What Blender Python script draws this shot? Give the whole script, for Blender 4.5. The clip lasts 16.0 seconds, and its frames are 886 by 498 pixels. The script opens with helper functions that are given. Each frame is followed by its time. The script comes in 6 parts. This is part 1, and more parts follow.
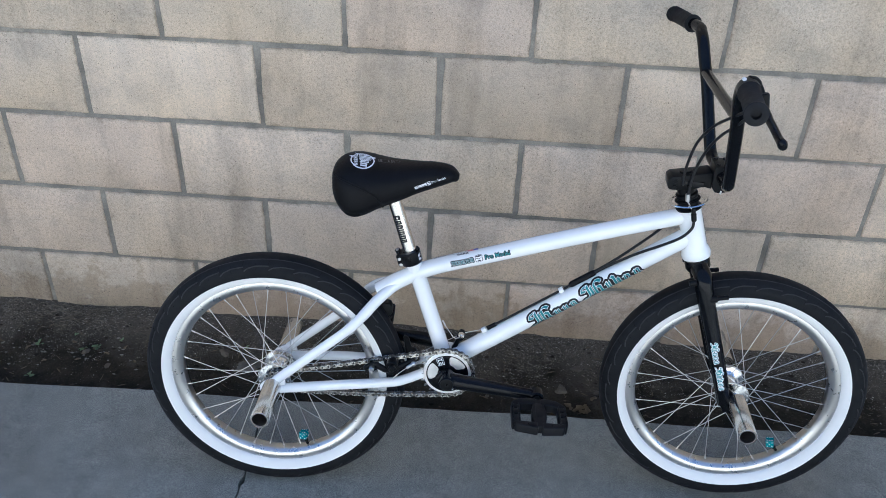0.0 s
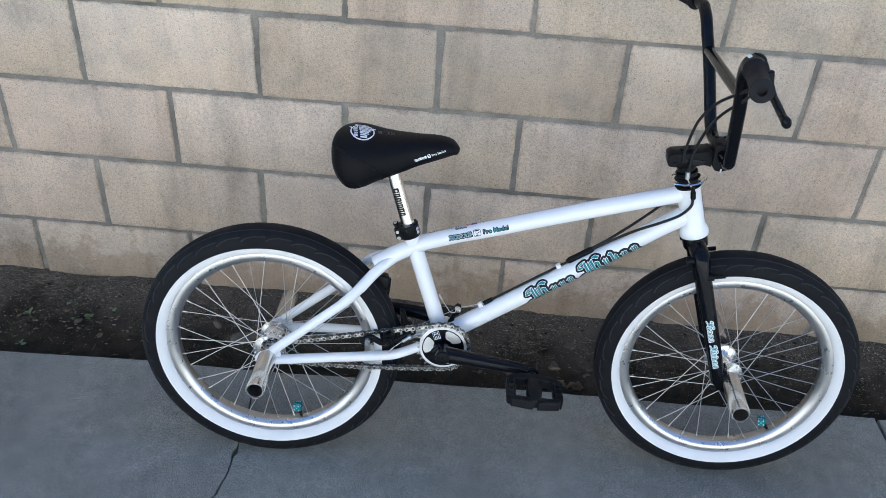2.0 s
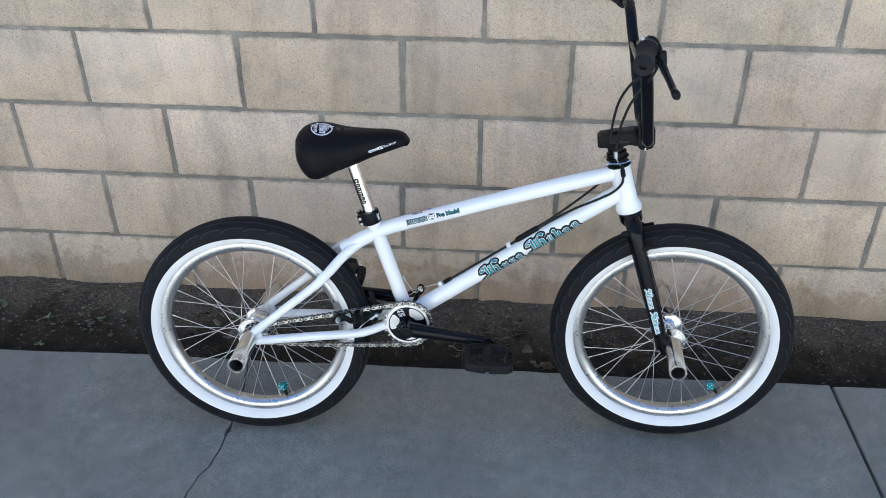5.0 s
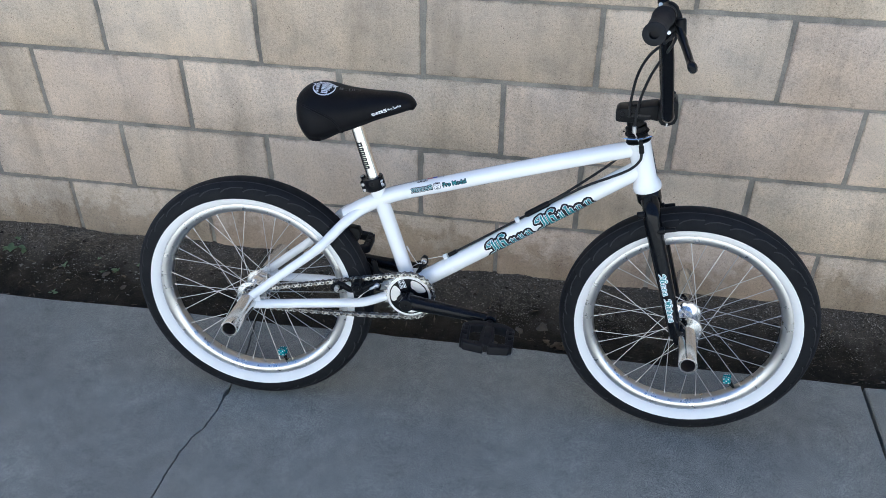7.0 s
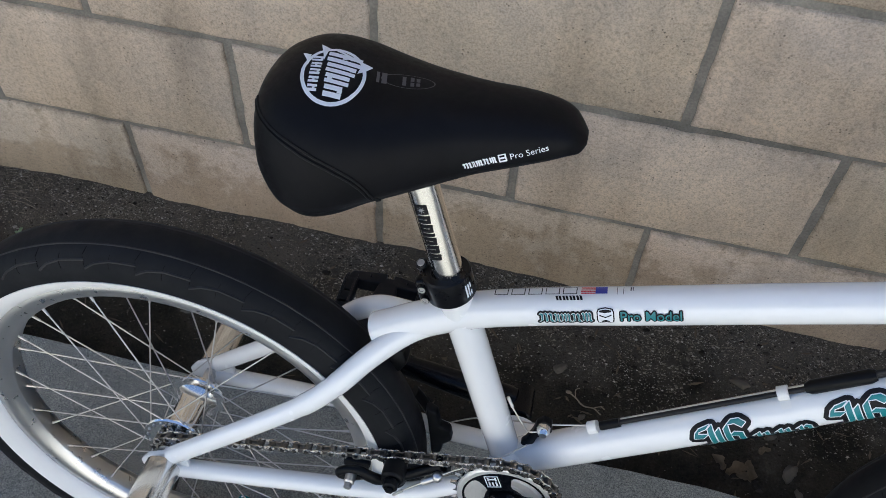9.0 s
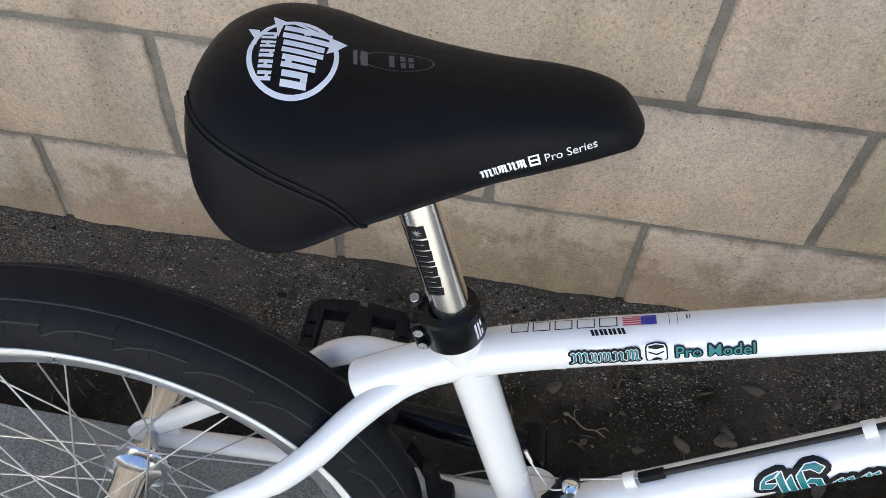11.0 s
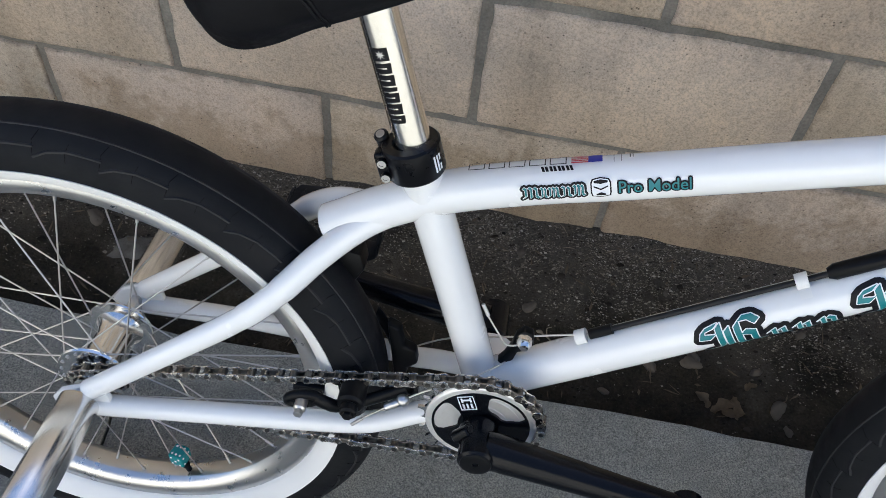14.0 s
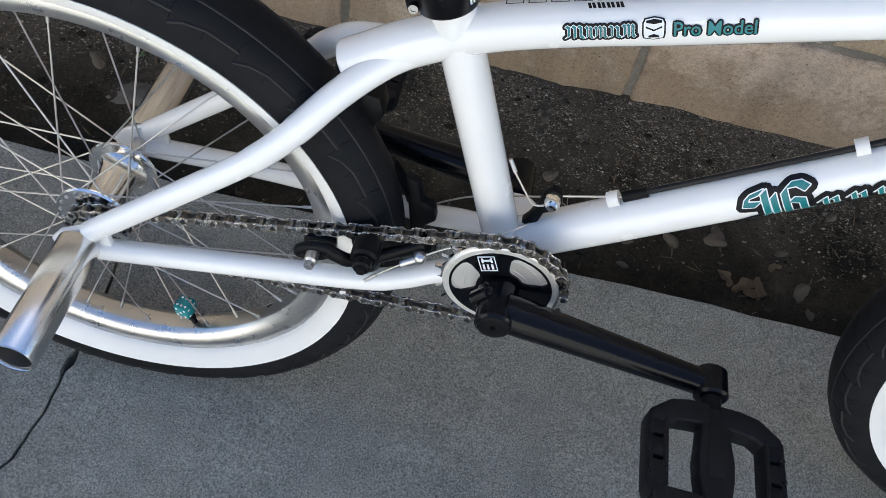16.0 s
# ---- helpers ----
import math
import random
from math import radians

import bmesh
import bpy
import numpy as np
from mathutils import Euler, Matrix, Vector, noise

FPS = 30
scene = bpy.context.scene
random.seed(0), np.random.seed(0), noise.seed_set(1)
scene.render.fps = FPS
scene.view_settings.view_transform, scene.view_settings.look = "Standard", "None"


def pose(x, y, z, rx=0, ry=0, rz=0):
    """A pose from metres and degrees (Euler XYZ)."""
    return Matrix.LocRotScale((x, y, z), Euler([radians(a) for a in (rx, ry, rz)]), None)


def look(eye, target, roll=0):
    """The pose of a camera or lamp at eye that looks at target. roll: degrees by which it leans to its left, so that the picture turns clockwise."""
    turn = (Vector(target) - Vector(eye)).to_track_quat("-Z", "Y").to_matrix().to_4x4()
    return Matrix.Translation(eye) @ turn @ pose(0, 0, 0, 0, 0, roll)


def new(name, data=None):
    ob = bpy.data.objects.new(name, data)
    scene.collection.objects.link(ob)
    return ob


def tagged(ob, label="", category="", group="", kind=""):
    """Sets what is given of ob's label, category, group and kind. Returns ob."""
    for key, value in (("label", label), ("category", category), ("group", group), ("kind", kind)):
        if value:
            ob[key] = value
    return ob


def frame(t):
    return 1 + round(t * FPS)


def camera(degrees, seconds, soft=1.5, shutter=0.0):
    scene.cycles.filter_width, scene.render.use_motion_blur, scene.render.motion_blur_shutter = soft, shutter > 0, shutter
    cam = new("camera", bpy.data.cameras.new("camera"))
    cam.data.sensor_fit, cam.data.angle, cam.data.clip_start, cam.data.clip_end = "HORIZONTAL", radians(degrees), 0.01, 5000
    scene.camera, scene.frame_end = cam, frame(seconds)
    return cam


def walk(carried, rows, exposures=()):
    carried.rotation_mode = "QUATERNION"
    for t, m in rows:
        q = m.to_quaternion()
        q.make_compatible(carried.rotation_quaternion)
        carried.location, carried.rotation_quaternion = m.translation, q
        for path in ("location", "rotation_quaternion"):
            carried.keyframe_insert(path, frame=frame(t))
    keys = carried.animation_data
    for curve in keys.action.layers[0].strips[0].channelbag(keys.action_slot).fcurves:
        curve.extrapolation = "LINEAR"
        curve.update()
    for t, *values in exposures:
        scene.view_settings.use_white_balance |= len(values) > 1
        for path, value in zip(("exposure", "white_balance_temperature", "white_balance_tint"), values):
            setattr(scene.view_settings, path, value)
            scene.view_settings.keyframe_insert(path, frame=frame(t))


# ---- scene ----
cam = camera(54.4, 16.0, soft=0.8)
PATH = [
    (0, (0.929, -1.764, 1.503), (0.848, -0.114, 0.376), 2.3),
    (0.5, (0.92, -1.758, 1.497), (0.842, -0.117, 0.356), 2.6),
    (1, (0.914, -1.763, 1.495), (0.843, -0.124, 0.351), 2.7),
    (1.5, (0.914, -1.768, 1.494), (0.853, -0.134, 0.343), 3.1),
    (2, (0.911, -1.767, 1.492), (0.861, -0.143, 0.326), 3.9),
    (2.5, (0.901, -1.757, 1.485), (0.851, -0.147, 0.299), 4.6),
    (3, (0.899, -1.754, 1.489), (0.85, -0.146, 0.301), 3.7),
    (3.5, (0.93, -1.763, 1.501), (0.909, -0.132, 0.343), 1.4),
    (3.7, (0.949, -1.797, 1.5), (0.953, -0.141, 0.378), 1.5),
    (5.8, (1.169, -1.968, 1.513), (0.897, -0.321, 0.413), -1.0),
    (6, (1.184, -1.943, 1.504), (0.898, -0.3, 0.401), -1.0),
    (6.5, (1.205, -1.923, 1.496), (0.929, -0.291, 0.374), -0.8),
    (7, (1.194, -1.858, 1.479), (0.915, -0.266, 0.302), 0.1),
    (7.5, (1.065, -1.618, 1.449), (0.827, -0.074, 0.2), 2.0),
    (8, (0.975, -1.378, 1.411), (0.764, 0.143, 0.129), 3.1),
    (8.5, (0.9471, -1.0484, 1.2882), (0.6879, 0.3071, -0.1593), 3.65),
    (9, (0.8745, -0.8411, 1.1445), (0.6429, 0.3794, -0.4228), 3.50),
    (9.5, (0.8352, -0.7534, 1.0346), (0.6920, 0.4415, -0.5628), 3.41),
    (10, (0.8240, -0.7405, 1.0327), (0.7253, 0.4550, -0.5677), 4.62),
    (10.2, (0.8190, -0.7325, 1.0337), (0.7267, 0.4711, -0.5609), 4.83),
    (12.3, (0.8231, -0.7525, 1.0325), (0.6909, 0.4988, -0.5221), 4.19),
    (12.5, (0.8281, -0.7665, 1.0275), (0.6976, 0.4886, -0.5242), 4.30),
    (13, (0.8432, -0.8055, 1.0175), (0.7123, 0.4660, -0.5207), 4.76),
    (13.5, (0.8552, -0.8344, 1.0055), (0.7293, 0.4299, -0.5390), 5.69),
    (14, (0.8682, -0.8414, 0.9997), (0.7545, 0.3942, -0.5689), 6.63),
    (14.5, (0.8762, -0.8382, 0.9849), (0.7760, 0.3385, -0.6292), 7.82),
    (15, (0.8642, -0.8351, 0.9781), (0.7793, 0.2847, -0.6769), 9.42),
    (15.5, (0.8611, -0.8329, 0.9633), (0.7907, 0.2327, -0.7277), 10.22),
    (16, (0.8591, -0.8318, 0.9484), (0.7862, 0.1736, -0.7789), 10.19),
]
EXPOSURES = [(0.0, 1.75, 5195, 8), (2.5, 1.79, 5325, 8), (3.7, 1.82, 5365, 8), (7.0, 1.82, 5265, 8), (8.5, 1.49, 5590, 8), (9.0, 1.54, 5690, 9), (9.5, 1.72, 5760, 9), (10.0, 1.98, 5860, 10), (12.5, 1.94, 5860, 9), (14.0, 1.7, 5790, 9), (15.0, 1.73, 5840, 9), (15.5, 1.75, 5840, 9), (16.0, 1.83, 5890, 9)]
walk(cam, [(t, look(eye, target, roll)) for t, eye, target, roll in PATH], EXPOSURES)

# ---- world and light ----
world = bpy.data.worlds.new("sky")
scene.world = world
world.use_nodes = True
wn = world.node_tree.nodes
sky = wn.new("ShaderNodeTexSky")
sky.sky_type, sky.sun_disc = "NISHITA", False
sky.sun_elevation, sky.sun_rotation = radians(62), radians(4)
world.node_tree.links.new(sky.outputs[0], wn["Background"].inputs[0])
wn["Background"].inputs[1].default_value = 0.068
sun = new("sun", bpy.data.lights.new("sun", "SUN"))
sun.data.energy, sun.data.angle, sun.data.color = 5.0, radians(0.53), (1.0, 0.95, 0.88)
sun.matrix_world = look((0.6, 4.0, 7.52), (0.9, 0, 0))

GZ, RISE = 0.040, 0.010        # height of the paving under the rear wheel, and its rise along the wall
COURSE, HALF, FOOT = 0.198, 0.2018, 0.0095   # one course of blocks, and half a block's length, each with its joint


# ---- materials ----
def material(name, base, rough=0.5, metal=0.0):
    m = bpy.data.materials.new(name)
    m.use_nodes = True
    b = m.node_tree.nodes["Principled BSDF"]
    b.inputs["Base Color"].default_value = (*base, 1)
    b.inputs["Roughness"].default_value = rough
    b.inputs["Metallic"].default_value = metal
    return m


def node(m, kind, **values):
    n = m.node_tree.nodes.new(kind)
    for key, value in values.items():
        n.inputs[key].default_value = value
    return n


def link(m, a, b):
    m.node_tree.links.new(a, b)


def shader(m):
    return m.node_tree.nodes["Principled BSDF"]


def coords(m, world_space=False):
    """Object coordinates, or the place in the world."""
    if world_space:
        return m.node_tree.nodes.new("ShaderNodeNewGeometry").outputs["Position"]
    return m.node_tree.nodes.new("ShaderNodeTexCoord").outputs["Object"]


def grain(m, where, scale, detail=4.0, rough=0.6):
    n = node(m, "ShaderNodeTexNoise", Scale=scale, Detail=detail, Roughness=rough)
    link(m, where, n.inputs["Vector"])
    return n.outputs["Fac"]


def ramp(m, fac, *stops):
    n = m.node_tree.nodes.new("ShaderNodeValToRGB")
    while len(n.color_ramp.elements) < len(stops):
        n.color_ramp.elements.new(0.5)
    for e, (at, c) in zip(n.color_ramp.elements, stops):
        e.position, e.color = at, (*c, 1) if isinstance(c, tuple) else (c, c, c, 1)
    link(m, fac, n.inputs["Fac"])
    return n.outputs["Color"]


def blend(m, a, b, fac, mode="MIX"):
    n = m.node_tree.nodes.new("ShaderNodeMix")
    n.data_type, n.blend_type = "RGBA", mode
    for socket, value in ((n.inputs[0], fac), (n.inputs[6], a), (n.inputs[7], b)):
        if isinstance(value, bpy.types.NodeSocket):
            link(m, value, socket)
        elif isinstance(value, tuple):
            socket.default_value = (*value, 1)
        else:
            socket.default_value = value
    return n.outputs[2]


def relief(m, height, strength, distance):
    n = node(m, "ShaderNodeBump", Strength=strength, Distance=distance)
    link(m, height, n.inputs["Height"])
    link(m, n.outputs["Normal"], shader(m).inputs["Normal"])


def block_material():
    m = material("concrete_block", (0.4, 0.35, 0.28), 0.95)
    w = coords(m, True)
    info = m.node_tree.nodes.new("ShaderNodeObjectInfo")
    fine, grit, cloud = grain(m, w, 420, 3), grain(m, w, 150, 5, 0.7), grain(m, w, 4.5, 4)
    tone = ramp(m, info.outputs["Random"], (0.0, (0.546, 0.460, 0.359)), (0.35, (0.640, 0.548, 0.430)), (0.7, (0.622, 0.518, 0.416)), (1.0, (0.711, 0.613, 0.492)))
    c = blend(m, tone, ramp(m, cloud, (0.3, 0.78), (0.7, 1.08)), 0.8, "MULTIPLY")
    c = blend(m, c, ramp(m, grit, (0.28, (0.42, 0.40, 0.36)), (0.46, 0.98), (0.70, (1.22, 1.20, 1.14))), 0.52, "MULTIPLY")
    c = blend(m, c, ramp(m, fine, (0.32, (0.52, 0.485, 0.445)), (0.5, 1.0), (0.66, (1.24, 1.22, 1.18))), 0.5, "MULTIPLY")
    pits = node(m, "ShaderNodeTexVoronoi", Scale=130.0)
    link(m, w, pits.inputs["Vector"])
    pit = ramp(m, pits.outputs["Distance"], (0.1, 0.35), (0.2, 1.0))
    spread = ramp(m, grain(m, w, 17, 3), (0.48, 0.0), (0.62, 1.0))
    c = blend(m, c, blend(m, c, pit, 1.0, "MULTIPLY"), spread)
    # broad warm and grey patches, and stains that have run down the face
    c = blend(m, c, ramp(m, grain(m, w, 1.7, 3), (0.36, (0.86, 0.86, 0.875)), (0.64, (1.03, 0.985, 0.93))), 0.9, "MULTIPLY")
    c = blend(m, c, ramp(m, grain(m, w, 11, 6, 0.62), (0.34, (0.80, 0.81, 0.83)), (0.5, (0.99, 0.985, 0.98)), (0.68, (1.10, 1.08, 1.04))), 0.75, "MULTIPLY")
    tall = node(m, "ShaderNodeMapping", Scale=(6.0, 1.0, 0.9))
    link(m, w, tall.inputs["Vector"])
    runs = ramp(m, grain(m, tall.outputs["Vector"], 1.6, 6, 0.65), (0.50, 0.0), (0.68, 0.75))
    c = blend(m, c, blend(m, c, (0.70, 0.69, 0.68), 1.0, "MULTIPLY"), runs)
    # shade of the wall's foot put into the colour, with sparse ragged soil splash
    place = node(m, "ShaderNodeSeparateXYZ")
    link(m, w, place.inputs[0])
    shade_mud = m.node_tree.nodes.new("ShaderNodeMath")
    shade_mud.operation = "MULTIPLY_ADD"
    link(m, place.outputs["Z"], shade_mud.inputs[0])
    shade_mud.inputs[1].default_value = -1.6
    link(m, grain(m, w, 11, 7, 0.75), shade_mud.inputs[2])
    c = blend(m, c, blend(m, c, (0.62, 0.59, 0.55), 1.0, "MULTIPLY"), ramp(m, shade_mud.outputs[0], (0.22, 0.0), (0.34, 0.85)))
    # ragged mortar smears and grime round each block's own rim
    rim = node(m, "ShaderNodeSeparateXYZ")
    link(m, coords(m), rim.inputs[0])
    gaps = []
    for axis, half in (("X", HALF), ("Z", COURSE / 2)):
        size = m.node_tree.nodes.new("ShaderNodeMath")
        size.operation = "ABSOLUTE"
        link(m, rim.outputs[axis], size.inputs[0])
        gap = m.node_tree.nodes.new("ShaderNodeMath")
        gap.operation = "SUBTRACT"
        gap.inputs[0].default_value = half
        link(m, size.outputs[0], gap.inputs[1])
        gaps.append(gap)
    least = m.node_tree.nodes.new("ShaderNodeMath")
    least.operation = "MINIMUM"
    link(m, gaps[0].outputs[0], least.inputs[0])
    link(m, gaps[1].outputs[0], least.inputs[1])
    ragged = m.node_tree.nodes.new("ShaderNodeMath")
    ragged.operation = "MULTIPLY_ADD"
    link(m, least.outputs[0], ragged.inputs[0])
    ragged.inputs[1].default_value = -14.0
    link(m, grain(m, w, 26, 5, 0.7), ragged.inputs[2])
    c = blend(m, c, blend(m, c, (0.56, 0.55, 0.54), 1.0, "MULTIPLY"), ramp(m, ragged.outputs[0], (0.35, 0.0), (0.50, 0.55)))
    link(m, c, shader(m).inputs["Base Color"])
    bumps = blend(m, grit, fine, 0.4)
    shader(m).inputs["Specular IOR Level"].default_value = 0.2
    relief(m, bumps, 0.7, 0.0022)
    return m


def mortar_material():
    m = material("mortar", (0.24, 0.22, 0.2), 0.95)
    w = coords(m, True)
    c = blend(m, ramp(m, grain(m, w, 9, 4), (0.3, (0.148, 0.137, 0.117)), (0.52, (0.250, 0.232, 0.199)), (0.72, (0.375, 0.345, 0.292))), ramp(m, grain(m, w, 300, 3), (0.3, 0.7), (0.7, 1.1)), 0.8, "MULTIPLY")
    link(m, c, shader(m).inputs["Base Color"])
    relief(m, grain(m, w, 120, 5), 0.6, 0.003)
    return m


def paving_material():
    m = material("paving_concrete", (0.3, 0.3, 0.29), 0.85)
    w = coords(m, True)
    c = ramp(m, grain(m, w, 2.2, 5), (0.3, (0.166, 0.170, 0.156)), (0.7, (0.236, 0.241, 0.222)))
    c = blend(m, c, ramp(m, grain(m, w, 22, 5, 0.7), (0.3, 0.76), (0.7, 1.16)), 0.8, "MULTIPLY")
    c = blend(m, c, ramp(m, grain(m, w, 260, 4, 0.8), (0.30, 0.62), (0.5, 1.0), (0.70, 1.25)), 0.7, "MULTIPLY")
    c = blend(m, c, ramp(m, grain(m, w, 520, 3, 0.75), (0.32, (0.34, 0.33, 0.31)), (0.5, 1.0), (0.68, (1.75, 1.70, 1.58))), 0.85, "MULTIPLY")
    link(m, c, shader(m).inputs["Base Color"])
    relief(m, grain(m, w, 420, 4), 0.4, 0.0012)
    return m


def soil_material():
    m = material("soil", (0.06, 0.05, 0.04), 1.0)
    w = coords(m, True)
    c = ramp(m, grain(m, w, 14, 6, 0.7), (0.3, (0.021, 0.0180, 0.0126)), (0.6, (0.047, 0.0395, 0.0275)), (0.78, (0.090, 0.074, 0.052)))
    c = blend(m, c, ramp(m, grain(m, w, 260, 4, 0.7), (0.3, 0.5), (0.6, 1.0), (0.75, 1.9)), 0.85, "MULTIPLY")
    # sandy patches, thickest where grit has washed down the wall
    place = node(m, "ShaderNodeSeparateXYZ")
    link(m, w, place.inputs[0])
    sand = node(m, "ShaderNodeMath")
    sand.operation = "MULTIPLY_ADD"
    link(m, place.outputs["Y"], sand.inputs[0])
    sand.inputs[1].default_value = 2.4
    link(m, grain(m, w, 7, 5, 0.65), sand.inputs[2])
    c = blend(m, c, blend(m, (0.118, 0.100, 0.077), ramp(m, grain(m, w, 420, 3, 0.7), (0.3, 0.55), (0.65, 1.25)), 0.9, "MULTIPLY"), ramp(m, sand.outputs[0], (0.05, 0.0), (0.55, 0.9)))
    link(m, c, shader(m).inputs["Base Color"])
    shader(m).inputs["Specular IOR Level"].default_value = 0.1
    relief(m, grain(m, w, 130, 6, 0.7), 0.9, 0.006)
    return m


def paint_material():
    m = material("white_paint", (0.83, 0.84, 0.84), 0.22)
    o = coords(m)
    c = ramp(m, grain(m, o, 9, 4), (0.3, (0.79, 0.80, 0.80)), (0.7, (0.85, 0.855, 0.85)))
    link(m, c, shader(m).inputs["Base Color"])
    link(m, ramp(m, grain(m, o, 40, 3), (0.3, 0.18), (0.7, 0.28)), shader(m).inputs["Roughness"])
    shader(m).inputs["Coat Weight"].default_value = 0.9
    shader(m).inputs["Coat Roughness"].default_value = 0.07
    return m


def rough_mix(name, base, low, high, scale=60.0, metal=0.0, bump=0.0, dist=0.001, spread=0.25, sheen=0.5):
    """A surface whose tone and gloss vary with two sizes of grain."""
    m = material(name, base, (low + high) / 2, metal)
    o = coords(m)
    dark, light = tuple(v * (1 - spread) for v in base), tuple(v * (1 + spread) for v in base)
    c = ramp(m, grain(m, o, scale * 0.2, 5), (0.3, dark), (0.7, light))
    link(m, c, shader(m).inputs["Base Color"])
    link(m, ramp(m, grain(m, o, scale, 4), (0.3, low), (0.7, high)), shader(m).inputs["Roughness"])
    shader(m).inputs["Specular IOR Level"].default_value = sheen
    if bump:
        relief(m, grain(m, o, scale * 6, 3), bump, dist)
    return m


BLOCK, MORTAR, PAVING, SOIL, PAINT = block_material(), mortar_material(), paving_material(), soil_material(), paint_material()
RUBBER = rough_mix("tyre_rubber", (0.0085, 0.0091, 0.0108), 0.6, 0.8, 40, bump=0.15, sheen=0.17)
WHITE_RUBBER = rough_mix("white_rubber", (0.8, 0.8, 0.79), 0.5, 0.7, 30, spread=0.04)
ALLOY = rough_mix("polished_alloy", (0.72, 0.71, 0.70), 0.14, 0.3, 60, metal=1.0, spread=0.06)
RIM_ALLOY = rough_mix("rim_alloy", (0.64, 0.63, 0.615), 0.25, 0.36, 60, metal=1.0, spread=0.05)
CHROME = rough_mix("chrome", (0.78, 0.77, 0.75), 0.06, 0.16, 60, metal=1.0, spread=0.04)
# warm reflection of sunlit ground is put into the post's base colour
POST_METAL = rough_mix("post_alloy", (0.92, 0.86, 0.77), 0.16, 0.21, 40, metal=1.0, spread=0.02)
STEEL = rough_mix("spoke_steel", (0.56, 0.55, 0.54), 0.30, 0.42, 80, metal=1.0, spread=0.08)
CHAIN = rough_mix("chain_steel", (0.56, 0.53, 0.48), 0.16, 0.34, 300, metal=1.0, spread=0.3)
BLACK = rough_mix("gloss_black", (0.0045, 0.005, 0.0064), 0.1, 0.2, 40, sheen=0.2)
SATIN = rough_mix("satin_black", (0.005, 0.0053, 0.006), 0.32, 0.48, 60, sheen=0.14)
PLASTIC = rough_mix("black_plastic", (0.006, 0.006, 0.0075), 0.45, 0.6, 90, bump=0.1, sheen=0.2)
GRIP = rough_mix("grip_rubber", (0.012, 0.0122, 0.0135), 0.7, 0.9, 90, bump=0.2, sheen=0.2)
VINYL = rough_mix("black_vinyl", (0.0045, 0.0045, 0.0056), 0.45, 0.58, 200, bump=0.12, dist=0.0006, sheen=0.12)
STUCCO = rough_mix("pale_stucco", (0.74, 0.69, 0.60), 0.9, 1.0, 40, bump=0.3, spread=0.08)
TEAL = rough_mix("teal_print", (0.012, 0.19, 0.21), 0.3, 0.4, 60)
INK = rough_mix("black_print", (0.006, 0.006, 0.008), 0.4, 0.5, 60, sheen=0.2)
WHITE_INK = rough_mix("white_print", (0.8, 0.82, 0.84), 0.4, 0.5, 60, spread=0.05)
GREY_INK = rough_mix("grey_print", (0.07, 0.07, 0.075), 0.45, 0.5, 60, spread=0.05)
RED_INK = rough_mix("red_print", (0.55, 0.06, 0.08), 0.35, 0.45, 60, spread=0.05)
BLUE_INK = rough_mix("blue_print", (0.03, 0.04, 0.33), 0.35, 0.45, 60, spread=0.05)
LEAF = rough_mix("weed_leaf", (0.17, 0.235, 0.11), 0.5, 0.7, 60)
STRAW = rough_mix("dry_litter", (0.11, 0.082, 0.052), 0.8, 0.95, 60, sheen=0.15)


# ---- building helpers ----
def mesh_of(bm, name, mat, smooth=True, sharp=40):
    if smooth:
        for f in bm.faces:
            f.smooth = True
        for e in bm.edges:
            if len(e.link_faces) == 2 and e.calc_face_angle(0) > radians(sharp):
                e.smooth = False
    me = bpy.data.meshes.new(name)
    bm.to_mesh(me)
    bm.free()
    me.materials.append(mat)
    return me


def part(name, bm, mat, parent=None, label="", smooth=True, sharp=40):
    ob = new(name, bm if isinstance(bm, bpy.types.Mesh) else mesh_of(bm, name, mat, smooth, sharp))
    ob.parent = parent
    return tagged(ob, label)


def again(ob, m, parent):
    """One more object on the same mesh."""
    o = new(ob.name.split(".")[0], ob.data)
    o.parent, o.matrix_basis = parent, m
    if "label" in ob:
        o["label"] = ob["label"]
    return o


def join(*bms):
    """All into the first."""
    for b in bms[1:]:
        me = bpy.data.meshes.new("tmp")
        b.to_mesh(me)
        b.free()
        bms[0].from_mesh(me)
        bpy.data.meshes.remove(me)
    return bms[0]


def smooth_path(points, n=8):
    """A smooth curve through the points."""
    p = [Vector(v) for v in points]
    p = [2 * p[0] - p[1], *p, 2 * p[-1] - p[-2]]
    out = []
    for a, b, c, d in zip(p, p[1:], p[2:], p[3:]):
        for k in range(n):
            t = k / n
            out.append(0.5 * (2 * b + (c - a) * t + (2 * a - 5 * b + 4 * c - d) * t * t + (3 * b - a - 3 * c + d) * t ** 3))
    return out + [p[-2]]


